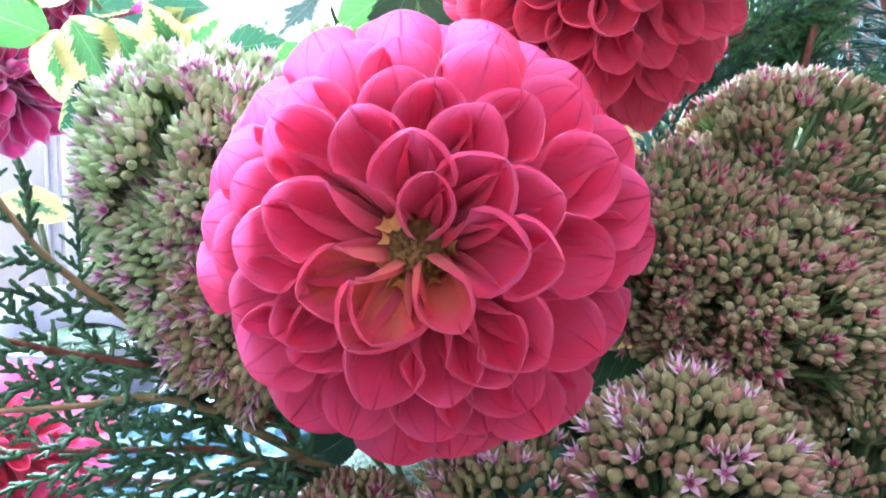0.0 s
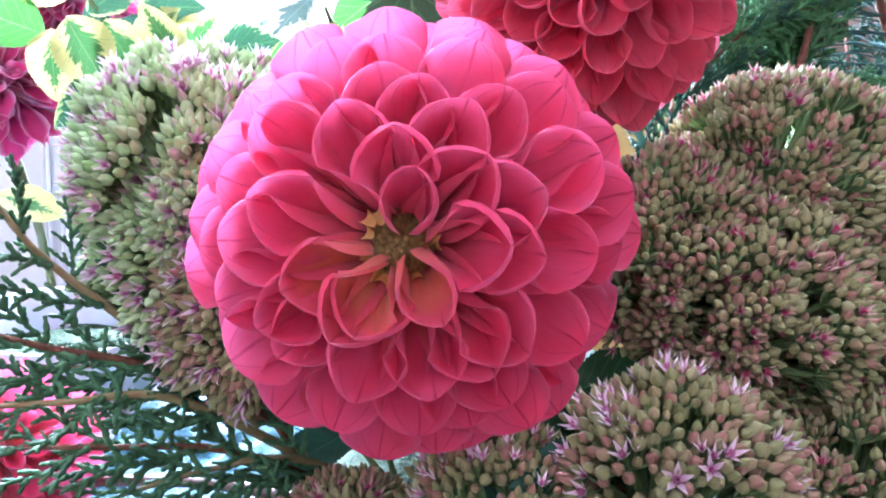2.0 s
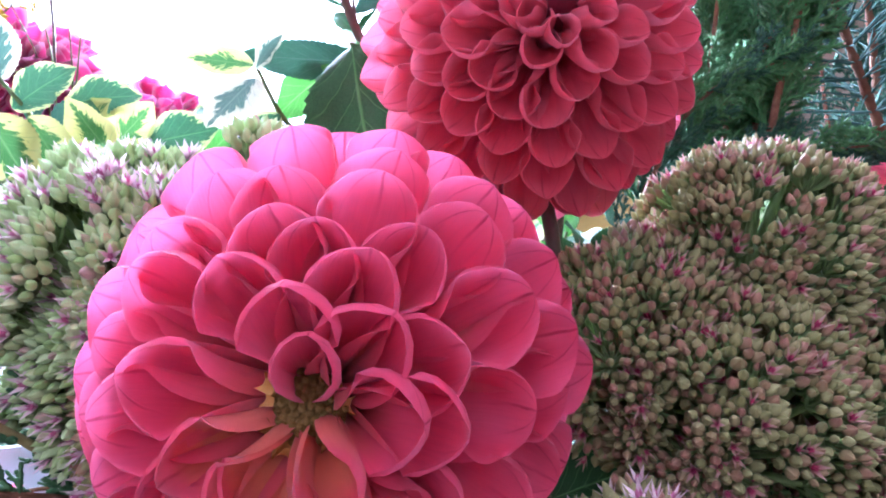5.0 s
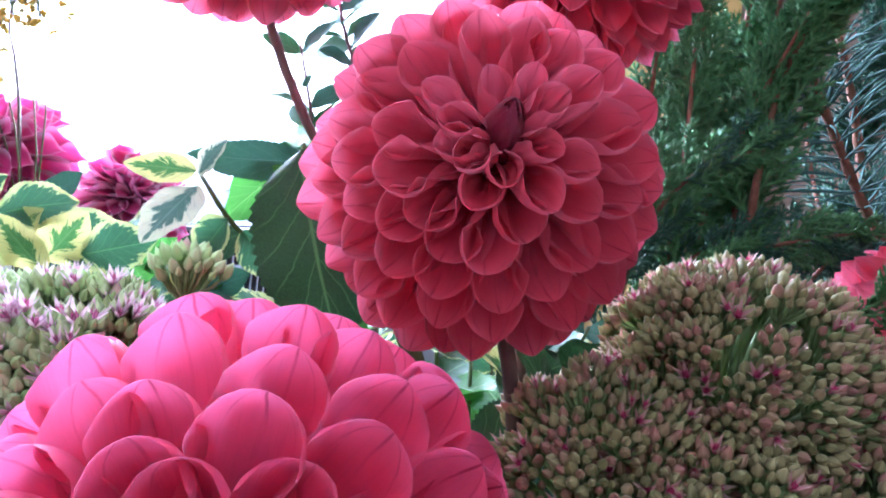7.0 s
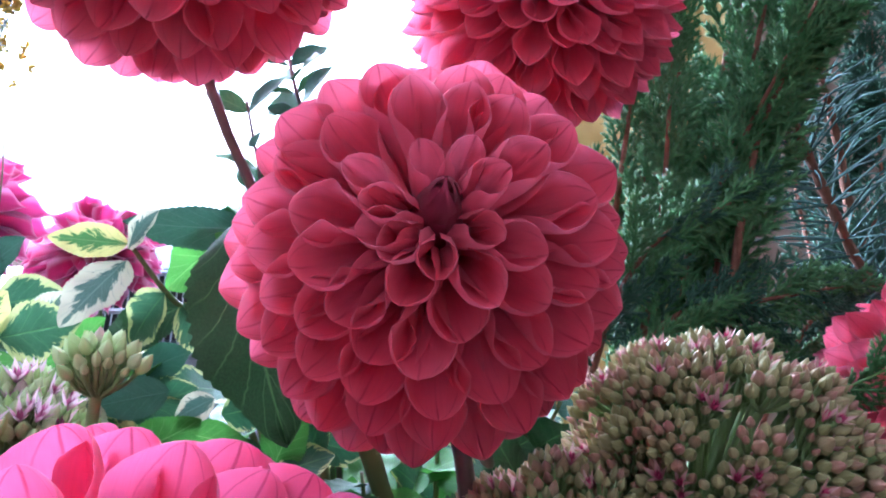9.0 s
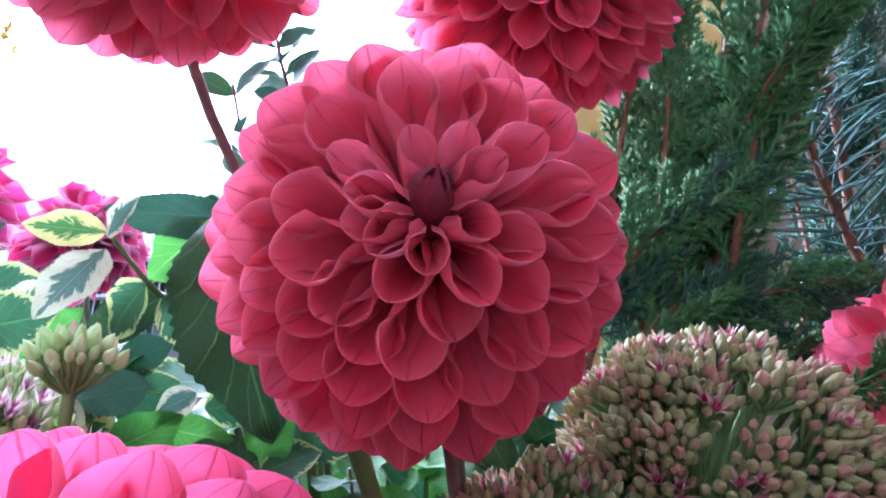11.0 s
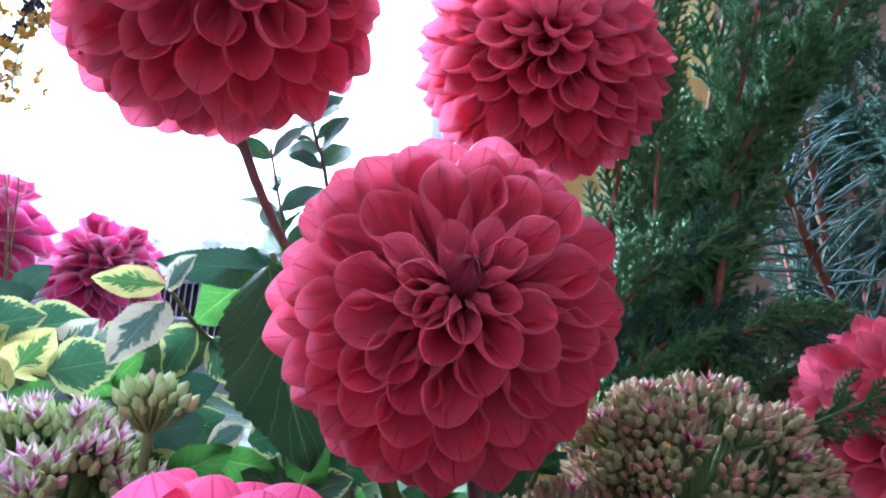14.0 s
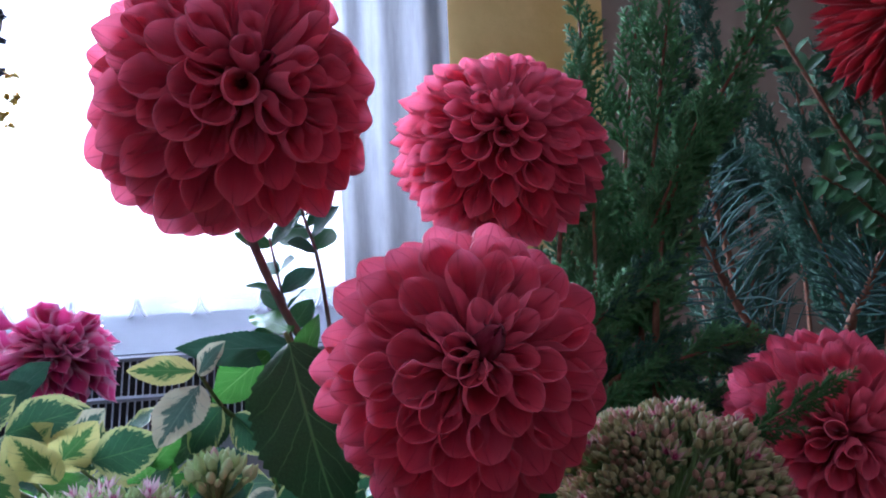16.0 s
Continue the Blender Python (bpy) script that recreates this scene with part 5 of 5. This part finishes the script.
VAR = [("euonymus", LEAF_GREEN_EDGE), ("euonymus", LEAF_FRESH), ("euonymus_flat", LEAF_YELLOW_EDGE), ("euonymus", LEAF_GREEN_EDGE), ("euonymus", LEAF_FRESH), ("euonymus", LEAF_FRESH), ("euonymus", LEAF_DARK)]
VAR_DARK = [("euonymus", LEAF_GREEN_EDGE), ("euonymus", LEAF_BLUE), ("euonymus", LEAF_DARK), ("euonymus_flat", LEAF_GREEN_EDGE)]
EL, EC, EG = "euonymus twig with yellow and green variegated leaves", "leafy twig", "euonymus twigs"

# the twig behind the first sedum head, seen at the picture's edge
tw = twig("euonymus_twig", [(-0.03, 0.25, 0.95), (-0.075, 0.262, 1.06), (-0.098, 0.25, 1.092), (-0.115, 0.245, 1.115)], EL, EC, STEM_GREEN, 0.0013, EG)
for kind, mt, b, t, fc in [
    ("euonymus_flat", LEAF_YELLOW_EDGE, (-0.116, 0.240, 1.104), (-0.099, 0.232, 1.083), (0.2, -1, 0.2)),
    ("euonymus_flat", LEAF_YELLOW_EDGE, (-0.104, 0.240, 1.104), (-0.090, 0.236, 1.085), (-0.2, -1, 0.3)),
    ("euonymus_flat", LEAF_YELLOW_EDGE, (-0.082, 0.246, 1.093), (-0.092, 0.238, 1.110), (-0.3, -1, 0.2)),
    ("euonymus_flat", LEAF_YELLOW_EDGE, (-0.121, 0.240, 1.100), (-0.118, 0.236, 1.078), (0.3, -1, 0.1)),
    ("euonymus_flat", LEAF_GREEN_EDGE, (-0.094, 0.232, 1.086), (-0.113, 0.226, 1.070), (0.1, -0.8, -0.4)),
    ("euonymus", LEAF_FRESH, (-0.123, 0.240, 1.098), (-0.147, 0.236, 1.106), (0.1, -0.9, 0.4)),
    ("euonymus", LEAF_GREEN_EDGE, (-0.112, 0.246, 1.106), (-0.096, 0.250, 1.121), (-0.2, -1, 0.4)),
    ("euonymus", LEAF_GREEN_EDGE, (-0.098, 0.250, 1.108), (-0.078, 0.258, 1.114), (0, -0.8, 0.5)),
    ("euonymus_flat", LEAF_YELLOW_EDGE, (-0.118, 0.246, 1.110), (-0.140, 0.242, 1.122), (0.2, -1, 0.2)),
    ("euonymus_flat", LEAF_CREAM_EDGE, (-0.115, 0.246, 1.114), (-0.121, 0.250, 1.136), (0.2, -1, 0.2)),
    ("euonymus_flat", LEAF_YELLOW_EDGE, (-0.128, 0.220, 1.050), (-0.108, 0.222, 1.045), (0.2, -0.6, 0.8)),
]:
    place_leaf(tw, kind, mt, b, t, fc, 1.15)

# the twig with the pale leaves between window and second dahlia
tw = twig("euonymus_twig", [(0.005, 0.262, 1.02), (-0.022, 0.274, 1.088), (-0.036, 0.268, 1.107), (-0.0415, 0.256, 1.1225)], EL, EC, STEM_GREEN, 0.0013, EG)
for kind, mt, b, t, fc, w in [
    ("euonymus_flat", LEAF_YELLOW_EDGE, (-0.042, 0.256, 1.1225), (-0.0635, 0.255, 1.1245), (0, -1, 0.5), 0.8),
    ("euonymus_flat", LEAF_CREAM_EDGE, (-0.0402, 0.251, 1.1188), (-0.0508, 0.236, 1.1044), (-0.3, -0.85, 0.45), 1.3),
    ("euonymus", LEAF_CREAM_EDGE, (-0.041, 0.254, 1.1215), (-0.033, 0.250, 1.133), (-0.6, -0.8, 0.2), 0.9),
    ("euonymus", LEAF_GREEN_EDGE, (-0.036, 0.266, 1.108), (-0.050, 0.268, 1.092), (-0.2, -0.8, 0.5), 1.2),
    ("euonymus", LEAF_GREEN_EDGE, (-0.033, 0.270, 1.104), (-0.020, 0.268, 1.090), (0.2, -0.8, 0.5), 1.2),
]:
    place_leaf(tw, kind, mt, b, t, fc, w)

tw = twig("hydrangea_twig", [(0.02, 0.262, 0.98), (0.006, 0.272, 1.07), (-0.008, 0.272, 1.115), (-0.014, 0.268, 1.132)], "leafy twig with large dark green toothed leaves", EC, STEM_GREEN, 0.002)
for kind, mt, b, t, fc, w, lb in [
    ("broad", LEAF_DARK, (-0.012, 0.256, 1.130), (-0.001, 0.236, 1.072), (-0.25, -0.95, 0.1), 0.95, "large dark green toothed leaf"),
    ("broad", LEAF_FRESH, (-0.020, 0.274, 1.124), (-0.044, 0.276, 1.107), (0.0, -0.95, 0.35), 0.9, "fresh green leaf lit from behind"),
    ("broad", LEAF_BLUE, (-0.012, 0.276, 1.126), (-0.0529, 0.269, 1.1261), (-0.15, -0.97, -0.1), 0.5, "blue-green glossy leaf"),
    ("broad", LEAF_DARK, (-0.012, 0.284, 1.120), (-0.034, 0.285, 1.096), (-0.1, -0.9, 0.4), 0.9, "dark green toothed leaf"),
    ("broad", LEAF_FRESH, (-0.012, 0.275, 1.131), (-0.030, 0.292, 1.140), (0.2, -0.7, 0.7), 0.7, "fresh green leaf lit from behind"),
    ("long", LEAF_FRESH, (-0.010, 0.262, 1.112), (-0.006, 0.256, 1.139), (-0.6, -0.8, 0.2), 1.1, "fresh green leaf lit from behind"),
]:
    place_leaf(tw, kind, mt, b, t, fc, w, lb)

# single leaves on thin stalks round the second dahlia and the green sedum head
KIND = {"b": ("euonymus_flat", LEAF_BLUE), "g": ("euonymus_flat", LEAF_GREEN_EDGE), "y": ("euonymus_flat", LEAF_YELLOW_EDGE), "p": ("euonymus_flat", LEAF_CREAM_EDGE),
        "c": ("euonymus", LEAF_CREAM_EDGE), "f": ("broad", LEAF_FRESH), "d": ("broad", LEAF_DARK)}
for line, leaves in [
    ([(-0.03, 0.30, 0.96), (-0.09, 0.325, 1.05), (-0.118, 0.33, 1.085), (-0.135, 0.33, 1.10)], [
        ("b", (-0.1536, 0.334, 1.0916), (-0.1248, 0.33, 1.1072)), ("b", (-0.1367, 0.339, 1.1006), (-0.1181, 0.335, 1.1153)),
        ("g", (-0.1333, 0.339, 1.0887), (-0.1044, 0.335, 1.0956)), ("p", (-0.1108, 0.324, 1.0788), (-0.0928, 0.32, 1.0967))]),
    ([(-0.02, 0.27, 0.96), (-0.07, 0.262, 1.05), (-0.085, 0.256, 1.08), (-0.096, 0.254, 1.096)], [
        ("y", (-0.1025, 0.254, 1.0942), (-0.0863, 0.25, 1.109)), ("y", (-0.0865, 0.254, 1.0946), (-0.0726, 0.25, 1.1083)),
        ("g", (-0.0736, 0.25, 1.0974), (-0.0523, 0.246, 1.1028)), ("f", (-0.0569, 0.254, 1.0928), (-0.0486, 0.25, 1.1027)), ("f", (-0.1003, 0.274, 1.0752), (-0.1089, 0.27, 1.0839))]),
    ([(0.00, 0.26, 0.96), (-0.03, 0.262, 1.03), (-0.040, 0.258, 1.06), (-0.046, 0.25, 1.085)], [
        ("b", (-0.0268, 0.244, 1.086), (-0.0433, 0.24, 1.0833)), ("b", (-0.0427, 0.234, 1.0855), (-0.0519, 0.23, 1.0801)), ("c", (-0.0445, 0.239, 1.0853), (-0.0454, 0.235, 1.0729)),
        ("y", (-0.0484, 0.254, 1.0763), (-0.0393, 0.25, 1.0667)), ("f", (-0.039, 0.249, 1.0671), (-0.0221, 0.245, 1.0759)), ("b", (-0.05, 0.274, 1.0813), (-0.0322, 0.27, 1.0897)),
        ("g", (-0.0483, 0.269, 1.0707), (-0.029, 0.265, 1.0801)), ("f", (-0.0437, 0.266, 1.0794), (-0.0513, 0.262, 1.086)), ("d", (-0.0343, 0.274, 1.1027), (-0.0542, 0.27, 1.0928))]),
    ([(0.02, 0.26, 0.96), (0.002, 0.262, 1.02), (-0.004, 0.262, 1.05), (-0.010, 0.262, 1.078)], [
        ("c", (-0.0184, 0.254, 1.0815), (-0.0271, 0.25, 1.0774)), ("f", (-0.026, 0.254, 1.0715), (-0.0106, 0.25, 1.0696)), ("f", (-0.0026, 0.254, 1.0623), (0.0045, 0.25, 1.0791)),
        ("g", (-0.0196, 0.264, 1.0733), (-0.0047, 0.26, 1.0779)), ("f", (-0.0061, 0.269, 1.0775), (0.0064, 0.265, 1.0754)), ("g", (0.0041, 0.264, 1.0589), (0.0096, 0.26, 1.0755)),
        ("g", (0.0058, 0.264, 1.0665), (0.0205, 0.26, 1.0648))]),
]:
    tw = twig("euonymus_twig", line, EL, EC, STEM_GREEN, 0.0013, EG)
    way = smooth_line(line, 30)
    for k, b, t in leaves:
        b, t = Vector(b), Vector(t)
        side = Vector((rng.uniform(-0.4, 0.4), -1, rng.uniform(0.0, 0.7)))
        leaf = place_leaf(tw, *KIND[k], b, b + (t - b) * 1.1, side, 1.0 if k in "fdb" else 1.12)
        near_ = min(way, key=lambda q: (q - b).length + 2 * max(0, q.z - b.z))
        v_, f_, uv_ = tube([near_ - way[0], (near_ + b) / 2 - way[0] + Vector((0, 0, -0.001)), b - way[0]], 0.0006, 5)
        inv = leaf.matrix_local.inverted()
        part("petiole", mesh("petiole", [inv @ p for p in v_], f_, STEM_GREEN, uv_), leaf)

# variegated mass at the edge and under the second dahlia
for i, (ln, n, sz) in enumerate([
    ([(-0.03, 0.28, 0.96), (-0.085, 0.30, 1.05), (-0.110, 0.30, 1.078), (-0.135, 0.29, 1.10)], 5, 0.028),
    ([(-0.01, 0.27, 0.96), (-0.030, 0.285, 1.03), (-0.045, 0.29, 1.06), (-0.060, 0.285, 1.085)], 5, 0.024),
    ([(0.00, 0.27, 0.96), (-0.008, 0.282, 1.02), (-0.014, 0.286, 1.05), (-0.022, 0.280, 1.078)], 5, 0.024),
    ([(0.01, 0.27, 0.96), (0.010, 0.285, 1.02), (0.008, 0.290, 1.05), (0.004, 0.288, 1.075)], 5, 0.024),
    ([(0.02, 0.27, 0.96), (0.028, 0.290, 1.02), (0.030, 0.298, 1.05), (0.028, 0.300, 1.080)], 5, 0.024),
    ([(0.00, 0.26, 0.96), (-0.040, 0.262, 1.05), (-0.055, 0.262, 1.078), (-0.068, 0.258, 1.100)], 5, 0.022),
    ([(0.00, 0.27, 0.96), (-0.050, 0.278, 1.04), (-0.065, 0.280, 1.065), (-0.085, 0.274, 1.088)], 5, 0.024),
    ([(0.04, 0.27, 0.96), (0.040, 0.285, 1.01), (0.042, 0.293, 1.035), (0.042, 0.295, 1.062)], 5, 0.024),
    ([(0.04, 0.27, 0.96), (0.052, 0.280, 1.02), (0.058, 0.288, 1.045), (0.064, 0.290, 1.070)], 4, 0.024),
    ([(0.02, 0.29, 0.94), (0.010, 0.325, 1.00), (0.004, 0.33, 1.03), (-0.004, 0.325, 1.06)], 7, 0.026),
    ([(0.00, 0.29, 0.94), (-0.030, 0.32, 0.99), (-0.045, 0.325, 1.02), (-0.060, 0.32, 1.045)], 7, 0.026),
    ([(0.05, 0.29, 0.94), (0.050, 0.325, 1.00), (0.052, 0.33, 1.03), (0.052, 0.325, 1.06)], 6, 0.024),
    ([(0.02, 0.26, 0.94), (0.000, 0.262, 0.99), (-0.008, 0.262, 1.02), (-0.020, 0.258, 1.055)], 8, 0.023),
    ([(0.04, 0.26, 0.94), (0.030, 0.262, 0.99), (0.024, 0.268, 1.02), (0.020, 0.270, 1.055)], 8, 0.023),
    ([(0.01, 0.26, 0.94), (-0.016, 0.270, 0.99), (-0.030, 0.275, 1.03), (-0.040, 0.272, 1.065)], 8, 0.023),
    ([(0.03, 0.26, 0.94), (0.010, 0.255, 0.99), (0.004, 0.252, 1.03), (-0.002, 0.250, 1.065)], 7, 0.022),
    ([(0.00, 0.28, 0.94), (-0.05, 0.295, 1.00), (-0.070, 0.30, 1.04), (-0.085, 0.295, 1.07)], 7, 0.025),
]):
    leafy("euonymus_twig", ln, n, sz, VAR if i > 0 else VAR_DARK, EL, seed=130 + i, group=EG, start=0.42, wide=1.1)
for i, ln in enumerate([
    [(0.05, 0.25, 0.95), (0.060, 0.262, 1.03), (0.068, 0.268, 1.055), (0.078, 0.27, 1.078)],
    [(0.03, 0.24, 0.95), (0.034, 0.232, 1.01), (0.036, 0.228, 1.03), (0.040, 0.226, 1.055)],
    [(0.02, 0.24, 0.95), (0.012, 0.225, 1.00), (0.008, 0.220, 1.02), (0.000, 0.215, 1.045)],
    [(0.07, 0.24, 0.95), (0.085, 0.225, 0.99), (0.10, 0.215, 1.005), (0.115, 0.205, 1.02)],
    [(0.06, 0.22, 0.95), (0.058, 0.195, 0.98), (0.058, 0.185, 0.99), (0.056, 0.172, 1.005)],
    [(0.01, 0.235, 0.94), (-0.020, 0.228, 0.98), (-0.035, 0.226, 0.995), (-0.048, 0.222, 1.01)],
    [(0.03, 0.225, 0.94), (0.036, 0.212, 0.98), (0.044, 0.206, 0.995), (0.050, 0.200, 1.015)],
    [(0.00, 0.24, 0.95), (-0.012, 0.230, 0.99), (-0.02, 0.222, 1.005), (-0.03, 0.215, 1.02)],
    [(-0.01, 0.28, 0.94), (-0.06, 0.29, 0.98), (-0.085, 0.29, 1.01), (-0.10, 0.285, 1.04)],
]):
    leafy("hydrangea_twig", ln, 5, 0.030, [("broad", LEAF_DARK), ("broad", LEAF_BLUE), ("broad", LEAF_DARK)], "leafy twig with dark green toothed leaves low in the bunch", seed=150 + i, start=0.35)

st = twig("cut_stem", [(0.018, 0.25, 1.085), (0.026, 0.25, 1.063), (0.034, 0.25, 1.03), (0.04, 0.25, 0.94)], "thick olive green cut flower stem", "stem", STEM_GREEN, 0.0036)

# small-leaved twigs: one behind the dahlias by the window, one by the scarlet flower
leafy("boxwood_twig", [(0.02, 0.28, 0.96), (0.004, 0.298, 1.10), (-0.002, 0.300, 1.153), (-0.007, 0.300, 1.172), (-0.010, 0.300, 1.188)], 7, 0.0165, [("small", LEAF_SMALL), ("small", LEAF_BLUE)],
      "thin dark twig with small oval green leaves", STEM_DARK, 0.0011, 171, (0, -0.9, 0.4), 0.6)
leafy("boxwood_twig", [(0.02, 0.28, 0.96), (-0.008, 0.290, 1.09), (-0.014, 0.292, 1.130), (-0.020, 0.292, 1.165)], 5, 0.0165, [("small", LEAF_SMALL), ("small", LEAF_BLUE)],
      "thin dark twig with small oval green leaves", STEM_DARK, 0.001, 172, (0, -0.9, 0.4), 0.68)
for i, ln in enumerate([
    [(0.34, 0.44, 0.94), (0.395, 0.45, 1.14), (0.345, 0.45, 1.215), (0.280, 0.445, 1.31)],
    [(0.34, 0.44, 0.94), (0.395, 0.46, 1.12), (0.372, 0.46, 1.17), (0.345, 0.455, 1.215)],
    [(0.34, 0.44, 0.94), (0.400, 0.47, 1.14), (0.40, 0.47, 1.19), (0.385, 0.465, 1.235)],
    [(0.34, 0.44, 0.94), (0.385, 0.455, 1.13), (0.36, 0.45, 1.17), (0.320, 0.44, 1.19)],
]):
    leafy("cotoneaster_twig", ln, 22 if i == 0 else 18, 0.018, [("small", LEAF_SMALL), ("small", LEAF_DARK), ("small", LEAF_DARK)], "red-stemmed twig with small oval green leaves", BARK, 0.0026 if i == 0 else 0.0018, 180 + i, (-0.2, -0.9, 0.3), 0.4, wide=0.85)

# goldenrod spray and dark berries by the window
gr = thing("goldenrod_spray", Matrix.Translation((-0.235, 0.46, 0.93)), "dried yellow goldenrod spray against the window", "flower")
rnd = random.Random(77)
stalk, bloom = Pile(), Pile()
o = Vector((-0.235, 0.46, 0.93))
for tip, root_ in [((-0.232, 0.50, 1.30), (-0.20, 0.45, 1.12)), ((-0.252, 0.50, 1.275), (-0.21, 0.45, 1.11)), ((-0.20, 0.50, 1.262), (-0.20, 0.46, 1.14)), ((-0.265, 0.50, 1.22), (-0.22, 0.46, 1.10)), ((-0.275, 0.52, 1.30), (-0.22, 0.47, 1.14))]:
    ln = smooth_line([(-0.235, 0.46, 0.93), root_, (Vector(root_) + Vector(tip)) / 2 + Vector((-0.012, 0, 0.012)), tip], 16)
    stalk.add(*tube([p - o for p in ln], 0.0005, 4))
    for k in range(80):
        p = ln[9 + k % 7] + Vector((rnd.uniform(-1, 1), rnd.uniform(-1, 1), rnd.uniform(-1, 1))) * 0.013
        d = Vector((rnd.uniform(-1, 1), rnd.uniform(-1, 1), rnd.uniform(-0.6, 1))).normalized()
        stalk.add(*tube([ln[9 + k % 7] - o, p - o], 0.0003, 3, False))
        for j in range(4):
            d2 = (d + Vector((rnd.uniform(-1, 1), rnd.uniform(-1, 1), rnd.uniform(-1, 1))) * 0.8).normalized()
            m = align(p - o + d2 * 0.001, d2, 0, 0.0045, 0.0045)
            v, f, uv = bud_shape(0.26, 4)
            bloom.add([m @ q for q in v], f, uv)
part("stalk_mass", stalk.mesh("stalk_mass", STEM_GREEN), gr, kind="stuff")
part("bloom_mass", bloom.mesh("bloom_mass", GOLD), gr, kind="stuff", label="tiny dry yellow blooms")
by = thing("berry_twig", Matrix.Translation((-0.225, 0.46, 0.93)), "thin twig with blue-black dried berries against the window", "berries")
o = Vector((-0.225, 0.46, 0.93))
ln = smooth_line([(-0.225, 0.46, 0.93), (-0.215, 0.46, 1.14), (-0.236, 0.49, 1.20), (-0.214, 0.49, 1.24), (-0.198, 0.49, 1.275), (-0.19, 0.49, 1.31)], 30)
v_, f_, uv_ = tube([p - o for p in ln], 0.0009, 5)
part("branch", mesh("branch", v_, f_, STEM_DARK, uv_), by)
for k in range(9):
    c = ln[16 + int(k * 1.5)] - o + Vector((rnd.uniform(-1, 1), rnd.uniform(-1, 1), rnd.uniform(-1, 1))) * 0.004
    cl = Pile()
    for j in range(9):
        d = Vector((rnd.uniform(-1, 1), rnd.uniform(-1, 1), rnd.uniform(-1, 1))).normalized()
        m = align(c, d, 0, 0.0065, 0.0065)
        v, f, uv = bud_shape(0.3, 5)
        cl.add([m @ q for q in v], f, uv)
    part("berry_cluster", cl.mesh("berry_cluster", BERRY), by, kind="stuff")
